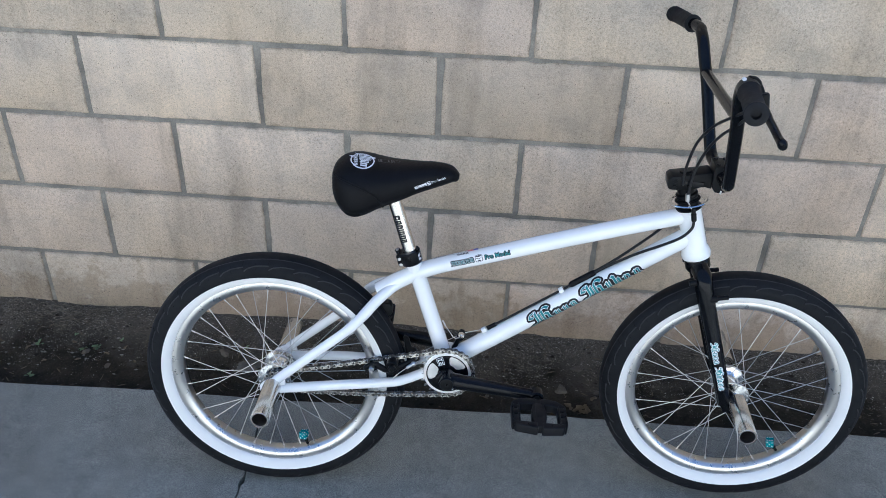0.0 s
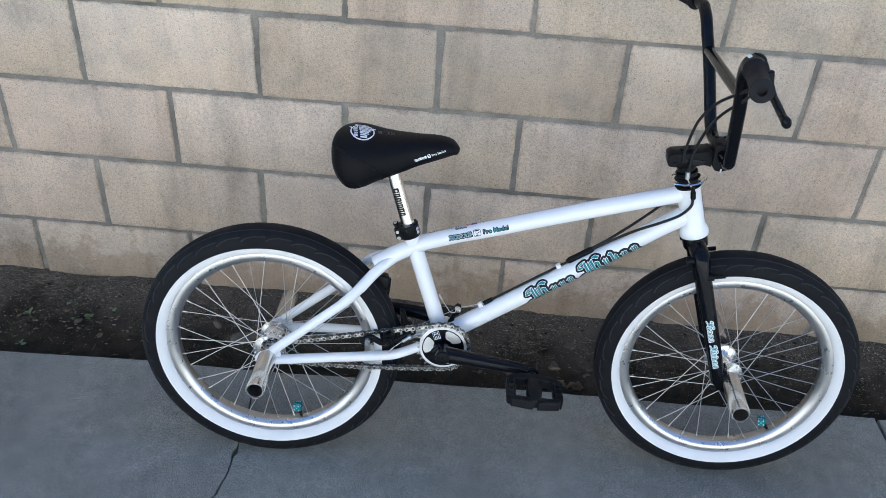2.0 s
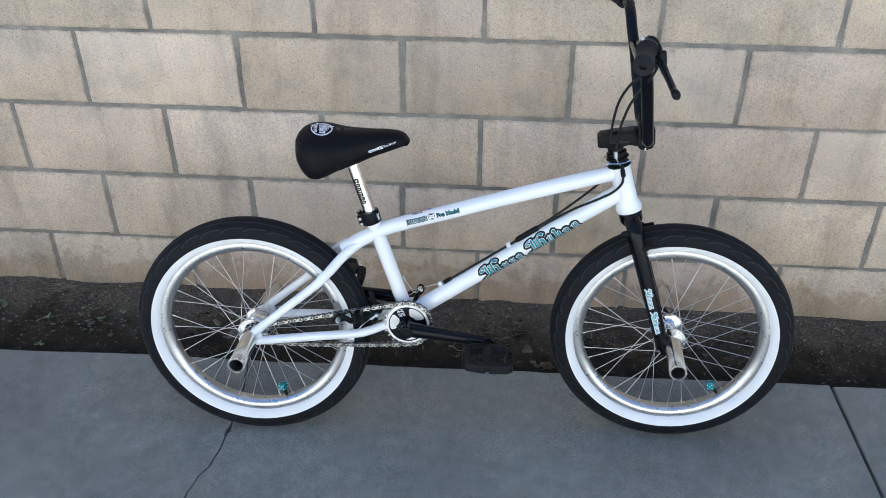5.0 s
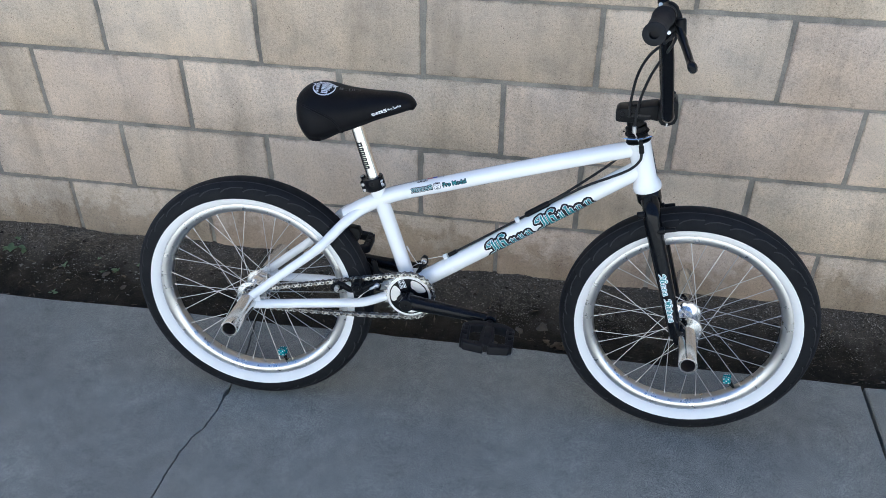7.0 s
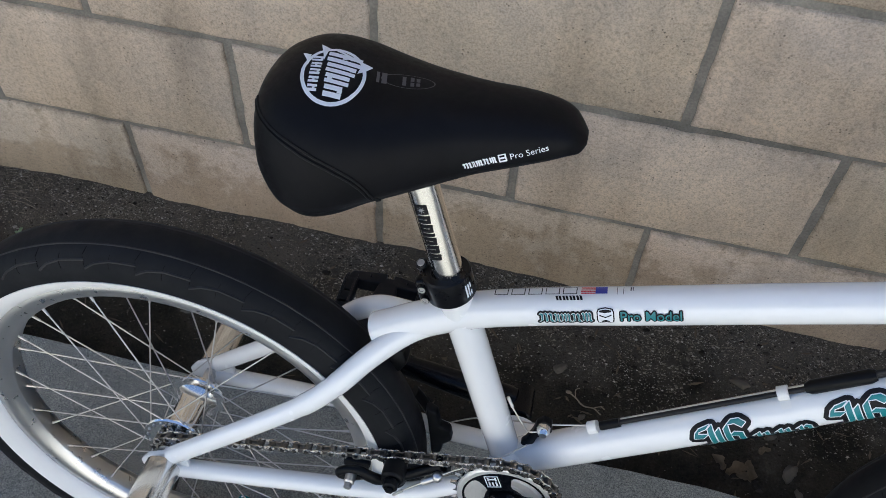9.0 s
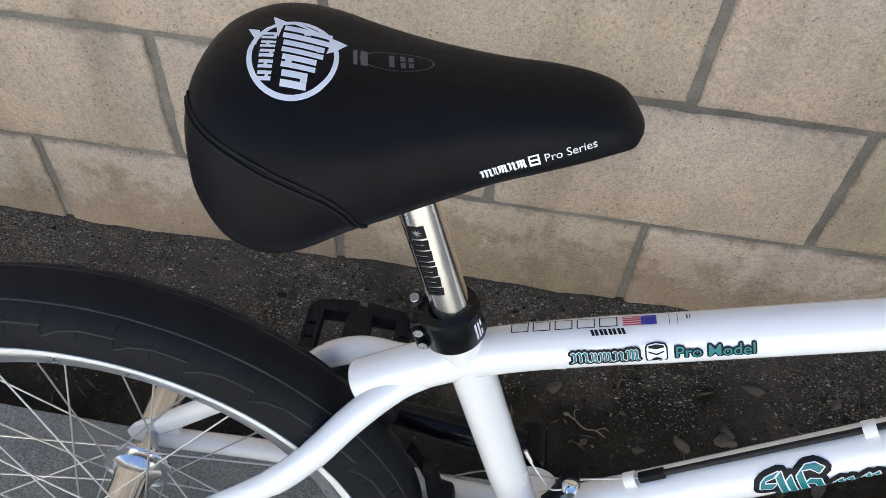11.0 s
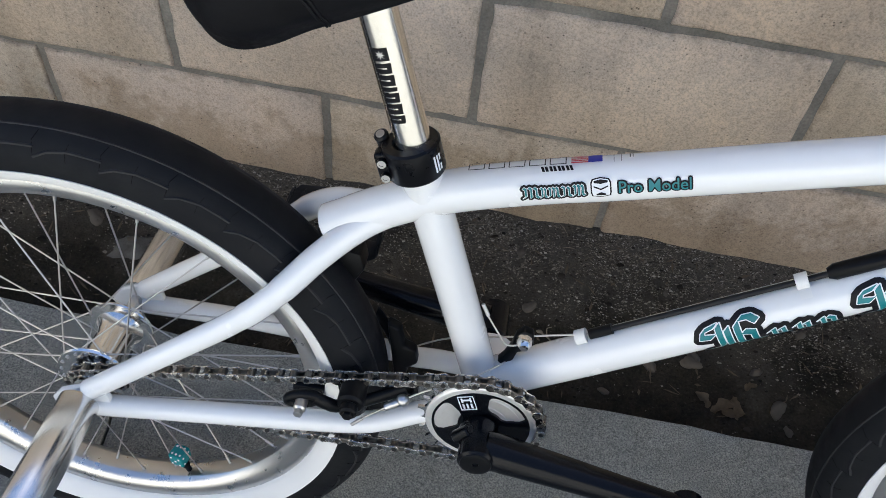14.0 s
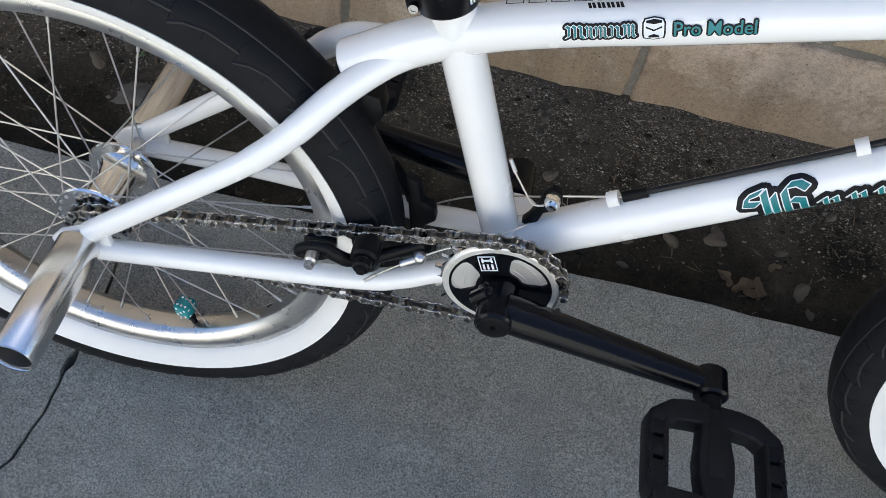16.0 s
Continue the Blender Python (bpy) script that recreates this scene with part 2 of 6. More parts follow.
def sweep(path, radius, sides=20, caps=True, flat=1.0, ref=(0, 1, 0), close=False):
    """A tube along a path; radius may be one for each point; flat squeezes it along its second axis."""
    path = [Vector(v) for v in path]
    radii = radius if isinstance(radius, (list, tuple)) else [radius] * len(path)
    bm, rings = bmesh.new(), []
    side = Vector(ref)
    for i, p in enumerate(path):
        if close:
            d = path[(i + 1) % len(path)] - path[i - 1]
        else:
            d = path[min(i + 1, len(path) - 1)] - path[max(i - 1, 0)]
        d.normalize()
        side = side - d * side.dot(d)
        if side.length < 1e-6:
            side = d.orthogonal()
        side.normalize()
        up = d.cross(side)
        rings.append([bm.verts.new(p + radii[i] * (math.cos(a) * side + flat * math.sin(a) * up)) for a in (2 * math.pi * k / sides for k in range(sides))])
    pairs = list(zip(rings, rings[1:])) + ([(rings[-1], rings[0])] if close else [])
    for a, b in pairs:
        for k in range(sides):
            bm.faces.new((a[k], b[k], b[(k + 1) % sides], a[(k + 1) % sides]))
    if caps and not close:
        bm.faces.new(rings[0]), bm.faces.new(rings[-1][::-1])
    bmesh.ops.recalc_face_normals(bm, faces=bm.faces)
    return bm


def lathe(profile, n=48, axis="Y", close=False):
    """Turn a profile of (radius, place along the axis)."""
    bm, rings = bmesh.new(), []
    for r, y in profile:
        ring = []
        for k in range(n):
            a = 2 * math.pi * k / n
            c, s = r * math.cos(a), r * math.sin(a)
            ring.append(bm.verts.new({"Y": (c, y, s), "Z": (c, s, y), "X": (y, c, s)}[axis]))
        rings.append(ring)
    for a, b in list(zip(rings, rings[1:])) + ([(rings[-1], rings[0])] if close else []):
        for k in range(n):
            bm.faces.new((a[k], b[k], b[(k + 1) % n], a[(k + 1) % n]))
    if not close:
        for ring in (rings[0], rings[-1]):
            if profile[0 if ring is rings[0] else -1][0] > 1e-5:
                bm.faces.new(ring)
    bmesh.ops.remove_doubles(bm, verts=bm.verts, dist=1e-6)
    bmesh.ops.recalc_face_normals(bm, faces=bm.faces)
    return bm


def box(x0, y0, z0, x1, y1, z1, bevel=0.0, seg=2):
    bm = bmesh.new()
    bmesh.ops.create_cube(bm, size=1)
    for v in bm.verts:
        v.co = ((x0 + x1) / 2 + v.co.x * (x1 - x0), (y0 + y1) / 2 + v.co.y * (y1 - y0), (z0 + z1) / 2 + v.co.z * (z1 - z0))
    if bevel:
        bmesh.ops.bevel(bm, geom=bm.edges[:], offset=bevel, segments=seg, profile=0.5, affect="EDGES")
    return bm


def prism(outline, low, high, axis="Z", bevel=0.0, seg=2):
    """A flat outline given thickness along an axis."""
    def at(a, b, h):
        return {"Z": (a, b, h), "Y": (a, h, b), "X": (h, a, b)}[axis]
    bm = bmesh.new()
    one, two = [[bm.verts.new(at(a, b, h)) for a, b in outline] for h in (low, high)]
    bm.faces.new(one), bm.faces.new(two[::-1])
    for k in range(len(one)):
        j = (k + 1) % len(one)
        bm.faces.new((one[k], two[k], two[j], one[j]))
    bmesh.ops.recalc_face_normals(bm, faces=bm.faces)
    if bevel:
        bmesh.ops.bevel(bm, geom=bm.edges[:], offset=bevel, segments=seg, profile=0.5, affect="EDGES")
    return bm


def moved(bm, m):
    bm.transform(m)
    return bm


def between(a, b):
    """The pose whose Z runs from a towards b."""
    a, b = Vector(a), Vector(b)
    return Matrix.Translation(a) @ (b - a).to_track_quat("Z", "Y").to_matrix().to_4x4()


# ---- the setting ----
def build_paving():
    """Two slabs with a joint between them, the first split by a crack; the edge towards the wall is a little uneven."""
    def edge(x):
        return -0.302 + 0.006 * x + 0.006 * noise.noise((x * 3.1, 0, 0)) + 0.003 * noise.noise((x * 17, 2, 0))
    joint = [(1.898, -0.290), (2.04, -5.1)]
    knots = [(0.437, -0.299), (0.453, -0.394), (0.462, -0.463), (0.460, -0.545), (0.458, -0.575), (0.457, -0.612), (0.448, -0.665), (0.434, -0.693), (0.426, -0.735), (0.421, -0.785), (0.419, -0.864), (0.40, -0.98), (0.36, -1.2), (0.30, -1.5)]
    crack = []
    for (x0, y0), (x1, y1) in zip(knots, knots[1:]):
        steps = max(2, int((y0 - y1) / 0.009))
        for k in range(steps):
            t = k / steps
            y = y0 + (y1 - y0) * t
            crack.append((x0 + (x1 - x0) * t + 0.0030 * noise.noise((0, y * 40, 5)) + 0.0022 * noise.noise((0, y * 130, 9)), y))
    crack += [(0.30, -1.5), (0.1, -5.1)]
    def gape(y):
        return 0.0016 + 0.0050 * max(0.0, 1 - abs(y + 0.552) / 0.016) + 0.0008 * noise.noise((y * 60, 3, 0))
    left = [(-12, edge(-3)), *((x, edge(x)) for x in np.arange(-3, 0.44, 0.06)), *((x - gape(y), y) for x, y in crack), (-12, -5.1)]
    right = [*((x + gape(y), y) for x, y in crack[::-1]), *((x, edge(x)) for x in np.arange(0.5, 1.88, 0.05)), joint[0], joint[1]]
    far = [(joint[0][0] + 0.009, edge(1.9)), *((x, edge(x)) for x in np.arange(1.95, 4, 0.08)), (12, edge(4)), (12, -5.1), (joint[1][0] + 0.009, -5.1)]
    ob = None
    for outline in (left, right, far):
        bm = prism([tuple(map(float, p)) for p in outline], -0.06, GZ)
        rim = [e for e in bm.edges if all(v.co.z > 0 for v in e.verts) and any(abs(f.normal.z) < 0.5 for f in e.link_faces)]
        bmesh.ops.bevel(bm, geom=rim, offset=0.0009 if outline is not far else 0.003, segments=1, affect="EDGES")
        bmesh.ops.triangulate(bm, faces=bm.faces)
        for v in bm.verts:
            v.co.z += RISE * (v.co.x - 0.536)
        if ob is None:
            ob = tagged(part("pavement", bm, PAVING, smooth=False), "grey broom-finished concrete slabs, cracked beside the wheel", "pavement", kind="structure")
        else:
            part("slab", bm, PAVING, ob, smooth=False)
    return ob


def soil_height(x, y):
    """The soil lies low beside the paving and is heaped against the wall."""
    k = max(0.0, min(1.0, (y + 0.32) / 0.32))
    h = 0.010 + 0.035 * k ** 2 + RISE * (x - 0.536) * (1 - k)
    h += 0.010 * noise.noise((x * 5, y * 5, 0)) + 0.005 * noise.noise((x * 19, y * 19, 3)) + 0.0025 * noise.noise((x * 60, y * 60, 7))
    return h


def build_ground():
    bm = bmesh.new()
    xs = [-400, -60, -12, -3, *np.arange(-1.6, 3.0, 0.0125), 4, 12, 60, 400]
    ys = [-400, -60, -12, -5.4, *np.arange(-0.36, 0.021, 0.0125), 3, 12, 60, 400]
    rows = []
    for y in ys:
        near = -0.4 < y < 0.1
        rows.append([bm.verts.new((x, y, soil_height(x, y) if near and -1.7 < x < 3.1 else (-0.08 if y < -0.3 else 0.02))) for x in xs])
    for a, b in zip(rows, rows[1:]):
        for k in range(len(xs) - 1):
            bm.faces.new((a[k], a[k + 1], b[k + 1], b[k]))
    return tagged(part("ground", bm, SOIL, sharp=180), "dark damp bare soil strip along the block wall", "soil", kind="structure")


def build_wall():
    """Running bond; the blocks stand a little proud of the mortar."""
    wall = tagged(part("wall_north", box(-4.9, 0.004, -0.1, 6.2, 0.19, FOOT + 12 * COURSE, 0.002), MORTAR), "tan concrete block wall with grey mortar joints", "wall", kind="structure")
    kinds = []
    for k in range(6):
        rnd = random.Random(k)
        bm, rings = bmesh.new(), []
        w, h = HALF - 0.0054, COURSE / 2 - 0.0046
        line = [(x, -h) for x in np.linspace(-w, w, 37)[:-1]] + [(w, z) for z in np.linspace(-h, h, 19)[:-1]] + [(x, h) for x in np.linspace(w, -w, 37)[:-1]] + [(-w, z) for z in np.linspace(h, -h, 19)[:-1]]
        for inset, y in ((0.0, 0.18), (0.0, 0.006), (0.0012, 0.0018), (0.0040, 0.0)):
            ring = []
            for x, z in line:
                r = 0.0013 * noise.noise((x * 22 + k * 7, z * 22, 1.0)) + 0.0011 * noise.noise((x * 130 + k * 7, z * 130, 4.0))
                r -= 0.014 * max(0.0, noise.noise((x * 17 + k * 3, z * 17, 8.0)) - 0.40)
                fx, fz = (w - inset + r) / w, (h - inset + r) / h
                ring.append(bm.verts.new((x * fx, y + (0.0008 * noise.noise((x * 60, z * 60, k)) if y < 0.01 else 0), z * fz)))
            rings.append(ring)
        for a, c in zip(rings, rings[1:]):
            for n in range(len(line)):
                bm.faces.new((a[n], a[(n + 1) % len(line)], c[(n + 1) % len(line)], c[n]))
        bm.faces.new(rings[-1])
        bmesh.ops.recalc_face_normals(bm, faces=bm.faces)
        if sum(f.normal.y for f in bm.faces if len(f.verts) > 8) > 0:
            bmesh.ops.reverse_faces(bm, faces=bm.faces)
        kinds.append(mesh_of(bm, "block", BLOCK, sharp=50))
    rnd = random.Random(4)
    # where the first joint right of the origin stands in each course, and its spacing: the mason's own drift
    drift = {0: (0.2055, 0.4030), 1: (0.4040, 0.4045), 2: (0.2055, 0.4038), 3: (0.4170, 0.4030), 4: (0.2105, 0.4020)}
    for row in range(-1, 12):
        first, pitch = drift.get(row, (0.208 if row % 2 == 0 else 0.411, 0.4035))
        for k in range(-12, 15):
            x = first + (k + 0.5) * pitch
            o = new("block", kinds[rnd.randrange(6)])
            o.parent = wall
            o.matrix_basis = pose(x + rnd.uniform(-1, 1) * 0.001, rnd.uniform(-0.002, 0.001), FOOT + (row + 0.5) * COURSE + rnd.uniform(-1, 1) * 0.0015, 0, rnd.uniform(-0.25, 0.25), 0)
    return wall


def build_bounce_wall():
    """An unseen plain wall behind the camera, added to bounce sun onto the blocks."""
    bm = box(-12, -5.2, -0.05, 12, -5.0, 3.2, 0.01)
    return tagged(part("wall_south", bm, STUCCO), "unseen pale rendered wall added to bounce sunlight", "wall", kind="structure")


build_ground()
build_paving()
build_bounce_wall()


# ---- the bicycle ----
# X runs forward from the rear axle, Y to the bicycle's left, Z up along its leaning plane.
bike = tagged(new("bmx_bicycle"), "white bmx bicycle with whitewall tyres leaning on the block wall", "bicycle")
bike.matrix_basis = Matrix.Translation((0.536, -0.516, GZ)) @ Matrix.Rotation(radians(1.8), 4, "Z") @ Matrix.Rotation(radians(-9.3), 4, "X")
REAR, FRONT, BB = Vector((0.003, -0.0035, 0.2605)), Vector((0.919, 0, 0.275)), Vector((0.3495, 0, 0.303))
HEAD_LOW, HEAD_TOP = Vector((0.806, 0, 0.563)), Vector((0.777, 0, 0.659))
AXIS = (HEAD_TOP - HEAD_LOW).normalized()
STEER = Matrix.Translation(HEAD_LOW) @ Matrix.Rotation(radians(-5.0), 4, AXIS) @ Matrix.Translation(-HEAD_LOW)

TURN = Matrix.Translation(HEAD_LOW) @ Matrix.Rotation(radians(-3.9), 4, AXIS) @ Matrix.Translation(-HEAD_LOW) @ Matrix.Translation((0.820, 0, 0.731)) @ Matrix.Rotation(radians(-1.7), 4, "Y") @ Matrix.Translation((-0.820, 0, -0.731))


def build_wheel(name, place, turn, valve, rear):
    """Rim with tyre, whitewall, hub, spokes, valve."""
    m = turn @ Matrix.Translation(place)
    rim = lathe([(0.2085, -0.0185), (0.2105, -0.0172), (0.2085, -0.0160), (0.200, -0.0155), (0.1965, 0), (0.200, 0.0155), (0.2085, 0.0160), (0.2105, 0.0172),
                 (0.2085, 0.0185), (0.2000, 0.0180), (0.1935, 0.0150), (0.1892, 0.0085), (0.1888, 0.0075), (0.1888, -0.0075), (0.1892, -0.0085), (0.1935, -0.0150), (0.2000, -0.0180)], 96, close=True)
    wheel = part(name, rim, RIM_ALLOY, bike, "polished alloy rim", sharp=50)
    wheel.matrix_basis = m @ Matrix.Diagonal((1, 1, 1, 1) if rear else (0.99, 1, 0.99, 1))
    half = [(0.2075, 0.0150), (0.2115, 0.0213), (0.219, 0.0276), (0.228, 0.0309), (0.236, 0.0317), (0.2455, 0.0300), (0.2530, 0.0253), (0.2583, 0.0179), (0.2612, 0.0092), (0.2621, 0)]
    tyre = part("tyre", lathe([(r, -y) for r, y in half] + [(r, y) for r, y in half[-2::-1]], 120, close=True), RUBBER, wheel, "black slick tyre with fine tread cuts", sharp=60)
    for s in (-1, 1):
        band = [(0.2094, 0.0190), (0.2125, 0.0231), (0.2185, 0.0281), (0.2230, 0.0300), (0.2266, 0.0313), (0.2266, 0.0299), (0.2230, 0.0286), (0.2185, 0.0267), (0.2125, 0.0214), (0.2094, 0.0175)]
        part("whitewall", lathe([(r, s * y) for r, y in band], 120, close=True), WHITE_RUBBER, tyre, "white sidewall band", sharp=60)
    return wheel, tyre


rear_wheel, rear_tyre = build_wheel("rear_wheel", REAR, Matrix(), 0, True)
front_wheel, front_tyre = build_wheel("front_wheel", FRONT, STEER, 0, False)


def build_frame():
    shell = lathe([(0.016, -0.036), (0.0225, -0.036), (0.0225, 0.036), (0.016, 0.036)], 32, close=True)
    frame_ob = part("frame", moved(shell, Matrix.Translation(BB)), PAINT, bike, "white painted steel frame")
    head = lathe([(0.0165, 0.0), (0.0265, 0.0), (0.0275, 0.003), (0.0275, 0.010), (0.0245, 0.018), (0.0222, 0.024), (0.0220, 0.095), (0.0232, 0.099), (0.0232, 0.1015), (0.0165, 0.1015)], 40, "Z", close=True)
    part("head_tube", moved(head, between(HEAD_LOW, HEAD_TOP)), PAINT, frame_ob)
    tt = smooth_path([(0.775, 0, 0.644), (0.66, 0, 0.6125), (0.54, 0, 0.5785), (0.41, 0, 0.5405), (0.363, 0, 0.5275), (0.30, 0, 0.5065), (0.25, 0, 0.481), (0.222, 0, 0.462), (0.208, 0, 0.452)], 8)
    top_tube = part("top_tube", sweep(tt, [0.0162] * 44 + [0.0162 + 0.00012 * k for k in range(len(tt) - 46)] + [0.0160, 0.0110], 28), PAINT, frame_ob, sharp=70)
    down_tube = part("down_tube", sweep([(0.352, 0, 0.308), (0.42, 0, 0.3535), (0.6, 0, 0.476), (0.782, 0, 0.600)], 0.0182, 28), PAINT, frame_ob)
    part("seat_tube", sweep([(0.345, 0, 0.305), (0.277, 0, 0.512), (0.2740, 0, 0.522)], 0.0158, 28), PAINT, frame_ob)
    for s in (-1, 1):
        stay = smooth_path([(0.262, s * 0.003, 0.484), (0.236, s * 0.010, 0.468), (0.208, s * 0.026, 0.446), (0.180, s * 0.043, 0.417), (0.150, s * 0.051, 0.388), (0.09, s * 0.058, 0.340), (0.015, s * 0.062, 0.278)], 8)
        if s > 0:
            stay = smooth_path([(0.262, 0.003, 0.484), (0.236, 0.014, 0.470), (0.205, 0.031, 0.453), (0.176, 0.046, 0.424), (0.148, 0.052, 0.390), (0.09, 0.058, 0.340), (0.015, 0.062, 0.278)], 8)
        part("seat_stay", sweep(stay, [0.0108] * 24 + [0.0102] * 8 + [0.0095] * (len(stay) - 32), 20), PAINT, frame_ob, sharp=70)
        stay = smooth_path([(0.338, s * 0.028, 0.300), (0.300, s * 0.037, 0.2935), (0.268, s * 0.045, 0.2835), (0.235, s * 0.049, 0.2765), (0.13, s * 0.056, 0.268), (0.012, s * 0.062, 0.257)], 8)
        if s > 0:
            stay = smooth_path([(0.338, 0.018, 0.297), (0.304, 0.026, 0.289), (0.277, 0.037, 0.275), (0.250, 0.045, 0.270), (0.13, 0.056, 0.266), (0.012, 0.062, 0.257)], 8)
        part("chain_stay", sweep(stay, 0.0098, 20), PAINT, frame_ob, sharp=70)
        plate = prism([(-0.018, 0.250), (-0.020, 0.262), (-0.012, 0.272), (0.012, 0.284), (0.030, 0.287), (0.034, 0.262), (0.032, 0.250), (0.012, 0.246)], s * 0.062 - 0.003, s * 0.062 + 0.003, "Y", 0.0015)
        part("dropout", plate, PAINT, frame_ob)
    return frame_ob, top_tube, down_tube


frame_part, top_tube, down_tube = build_frame()


def build_front():
    crown = lathe([(0.0, -0.030), (0.019, -0.030), (0.0235, -0.022), (0.0235, -0.004), (0.0215, -0.001), (0.0, -0.001)], 32, "Z")
    fork = part("fork", moved(crown, STEER @ between(HEAD_LOW, HEAD_TOP)), BLACK, bike, "gloss black steel fork")
    for s in (-1, 1):
        leg = smooth_path([(0.812, s * 0.018, 0.547), (0.818, s * 0.040, 0.535), (0.824, s * 0.0475, 0.510), (0.850, s * 0.0515, 0.430), (0.883, s * 0.054, 0.328), (0.900, s * 0.055, 0.275)], 8)
        n = len(leg)
        part("fork_leg", moved(sweep(leg, [0.0165 - 0.005 * max(0, i / n - 0.35) for i in range(n)], 24), STEER), BLACK, fork, sharp=70)
    outline = [(0.730, 0.704), (0.7285, 0.724), (0.734, 0.731), (0.770, 0.739), (0.800, 0.747), (0.8060, 0.744), (0.8060, 0.710), (0.792, 0.7135), (0.766, 0.7025), (0.736, 0.7015)]
    outline = [(x, 0.6985 + (z - 0.7015) * 0.84) for x, z in outline]
    stem = part("stem", moved(prism(outline, -0.0215, 0.0215, "Y", 0.0025), STEER), SATIN, bike, "satin black top load stem", sharp=30)
    clamp = [(0.8055, 0.7500), (0.829, 0.7505), (0.8375, 0.744), (0.840, 0.716), (0.836, 0.705), (0.823, 0.7000), (0.812, 0.7010), (0.8045, 0.711)]
    part("front_clamp", moved(prism(clamp, -0.0255, 0.0255, "Y", 0.0025), STEER), SATIN, stem, sharp=30)
    bar = [(0.820, 0, 0.731), (0.820, -0.055, 0.731), (0.818, -0.078, 0.737), (0.815, -0.092, 0.755), (0.804, -0.134, 0.85), (0.796, -0.156, 0.900), (0.793, -0.170, 0.924), (0.791, -0.190, 0.938), (0.789, -0.220, 0.944), (0.7755, -0.325, 0.944)]
    pts = smooth_path([(x - 0.08 * max(0, -y - 0.22), -y, z) for x, y, z in bar[::-1]], 6) + smooth_path(bar, 6)[1:]
    bars = part("handlebar", moved(sweep(pts, 0.0112, 20, ref=(1, 0, 0)), TURN), BLACK, bike, "gloss black high rise handlebar", sharp=70)
    part("crossbar", moved(sweep([(0.8000, 0.146, 0.875), (0.8000, -0.146, 0.875)], 0.0095, 20, ref=(1, 0, 0)), TURN), BLACK, bars)
    for s in (-1, 1):
        g = lathe([(0.0, 0.340), (0.0068, 0.340), (0.0068, 0.3555), (0.0138, 0.3555), (0.0168, 0.3530), (0.0165, 0.3490), (0.0152, 0.346), (0.0148, 0.254), (0.0172, 0.251), (0.0172, 0.247), (0.011, 0.245)], 28)
        g = moved(g, Matrix.Translation((0.789, s * 0.22, 0.944)) @ Matrix.Rotation(s * radians(7.5 if s < 0 else 12.0), 4, "Z") @ Matrix.Translation((0, -s * 0.22, 0)) @ Matrix.Diagonal((1, s, 1, 1)))
        bmesh.ops.recalc_face_normals(g, faces=g.faces)
        grip = part("grip", moved(g, TURN), GRIP, bars, "black rubber grip")
        # black disc sunk in the grip end stands for the shade of its hole
        shade_disc = moved(lathe([(0.0, 0.3470), (0.0066, 0.3470), (0.0066, 0.3400), (0.0, 0.3400)], 20), TURN @ Matrix.Translation((0.789, s * 0.22, 0.944)) @ Matrix.Rotation(s * radians(7.5 if s < 0 else 12.0), 4, "Z") @ Matrix.Translation((0, -s * 0.22, 0)) @ Matrix.Diagonal((1, s, 1, 1)))
        bmesh.ops.recalc_face_normals(shade_disc, faces=shade_disc.faces)
        part("bar_plug", shade_disc, INK, grip)
    return fork, stem, bars


fork_part, stem_part, bar_part = build_front()


def build_seat():
    post = part("seat_post", sweep([(0.2815, 0, 0.498), (0.2398, -0.002, 0.634), (0.2330, -0.003, 0.660)], 0.0128, 32), POST_METAL, bike, "polished metal seat post")
    rows = [(0.1235, 0.020, 0.696, 0.672), (0.1273, 0.039, 0.706, 0.656), (0.136, 0.056, 0.715, 0.643), (0.151, 0.0695, 0.722, 0.6300), (0.168, 0.075, 0.724, 0.6265), (0.188, 0.074, 0.722, 0.6320),
            (0.210, 0.066, 0.718, 0.642), (0.232, 0.0562, 0.716, 0.649), (0.255, 0.0462, 0.7155, 0.657), (0.280, 0.0382, 0.715, 0.6670), (0.305, 0.0332, 0.7155, 0.6755), (0.326, 0.0282, 0.7135, 0.6825), (0.340, 0.0227, 0.709, 0.6870), (0.348, 0.0145, 0.702, 0.687), (0.352, 0.0065, 0.697, 0.691)]
    rows = [tuple(v) for v in smooth_path([r[:3] for r in rows], 4)], [v[2] for v in smooth_path([(r[0], r[1], r[3]) for r in rows], 4)]
    bm, rings, n = bmesh.new(), [], 32
    for (x, w, top), low in zip(*rows):
        ring, mid = [], low + 0.42 * (top - low)
        for k in range(n):
            a = 2 * math.pi * k / n
            c, s = math.cos(a), math.sin(a)
            y = w * math.copysign(abs(c) ** 0.8, c)
            z = mid + (top - mid) * s ** 0.9 if s > 0 else mid - (mid - low) * (-s) ** 0.5
            if s < 0 and abs(c) < 0.75:
                z = low + min(0.012, 0.3 * (top - low)) * (1 - abs(c) / 0.75)
            ring.append(bm.verts.new((x, y, z)))
        rings.append(ring)
    for a, b in zip(rings, rings[1:]):
        for k in range(n):
            bm.faces.new((a[k], b[k], b[(k + 1) % n], a[(k + 1) % n]))
    bm.faces.new(rings[0]), bm.faces.new(rings[-1][::-1])
    bmesh.ops.recalc_face_normals(bm, faces=bm.faces)
    saddle = part("saddle", bm, VINYL, bike, "padded black vinyl saddle", sharp=60)
    saddle.matrix_basis = Matrix.Translation((0.0022, -0.0105, 0.0085))
    return saddle, post


saddle_part, post_part = build_seat()


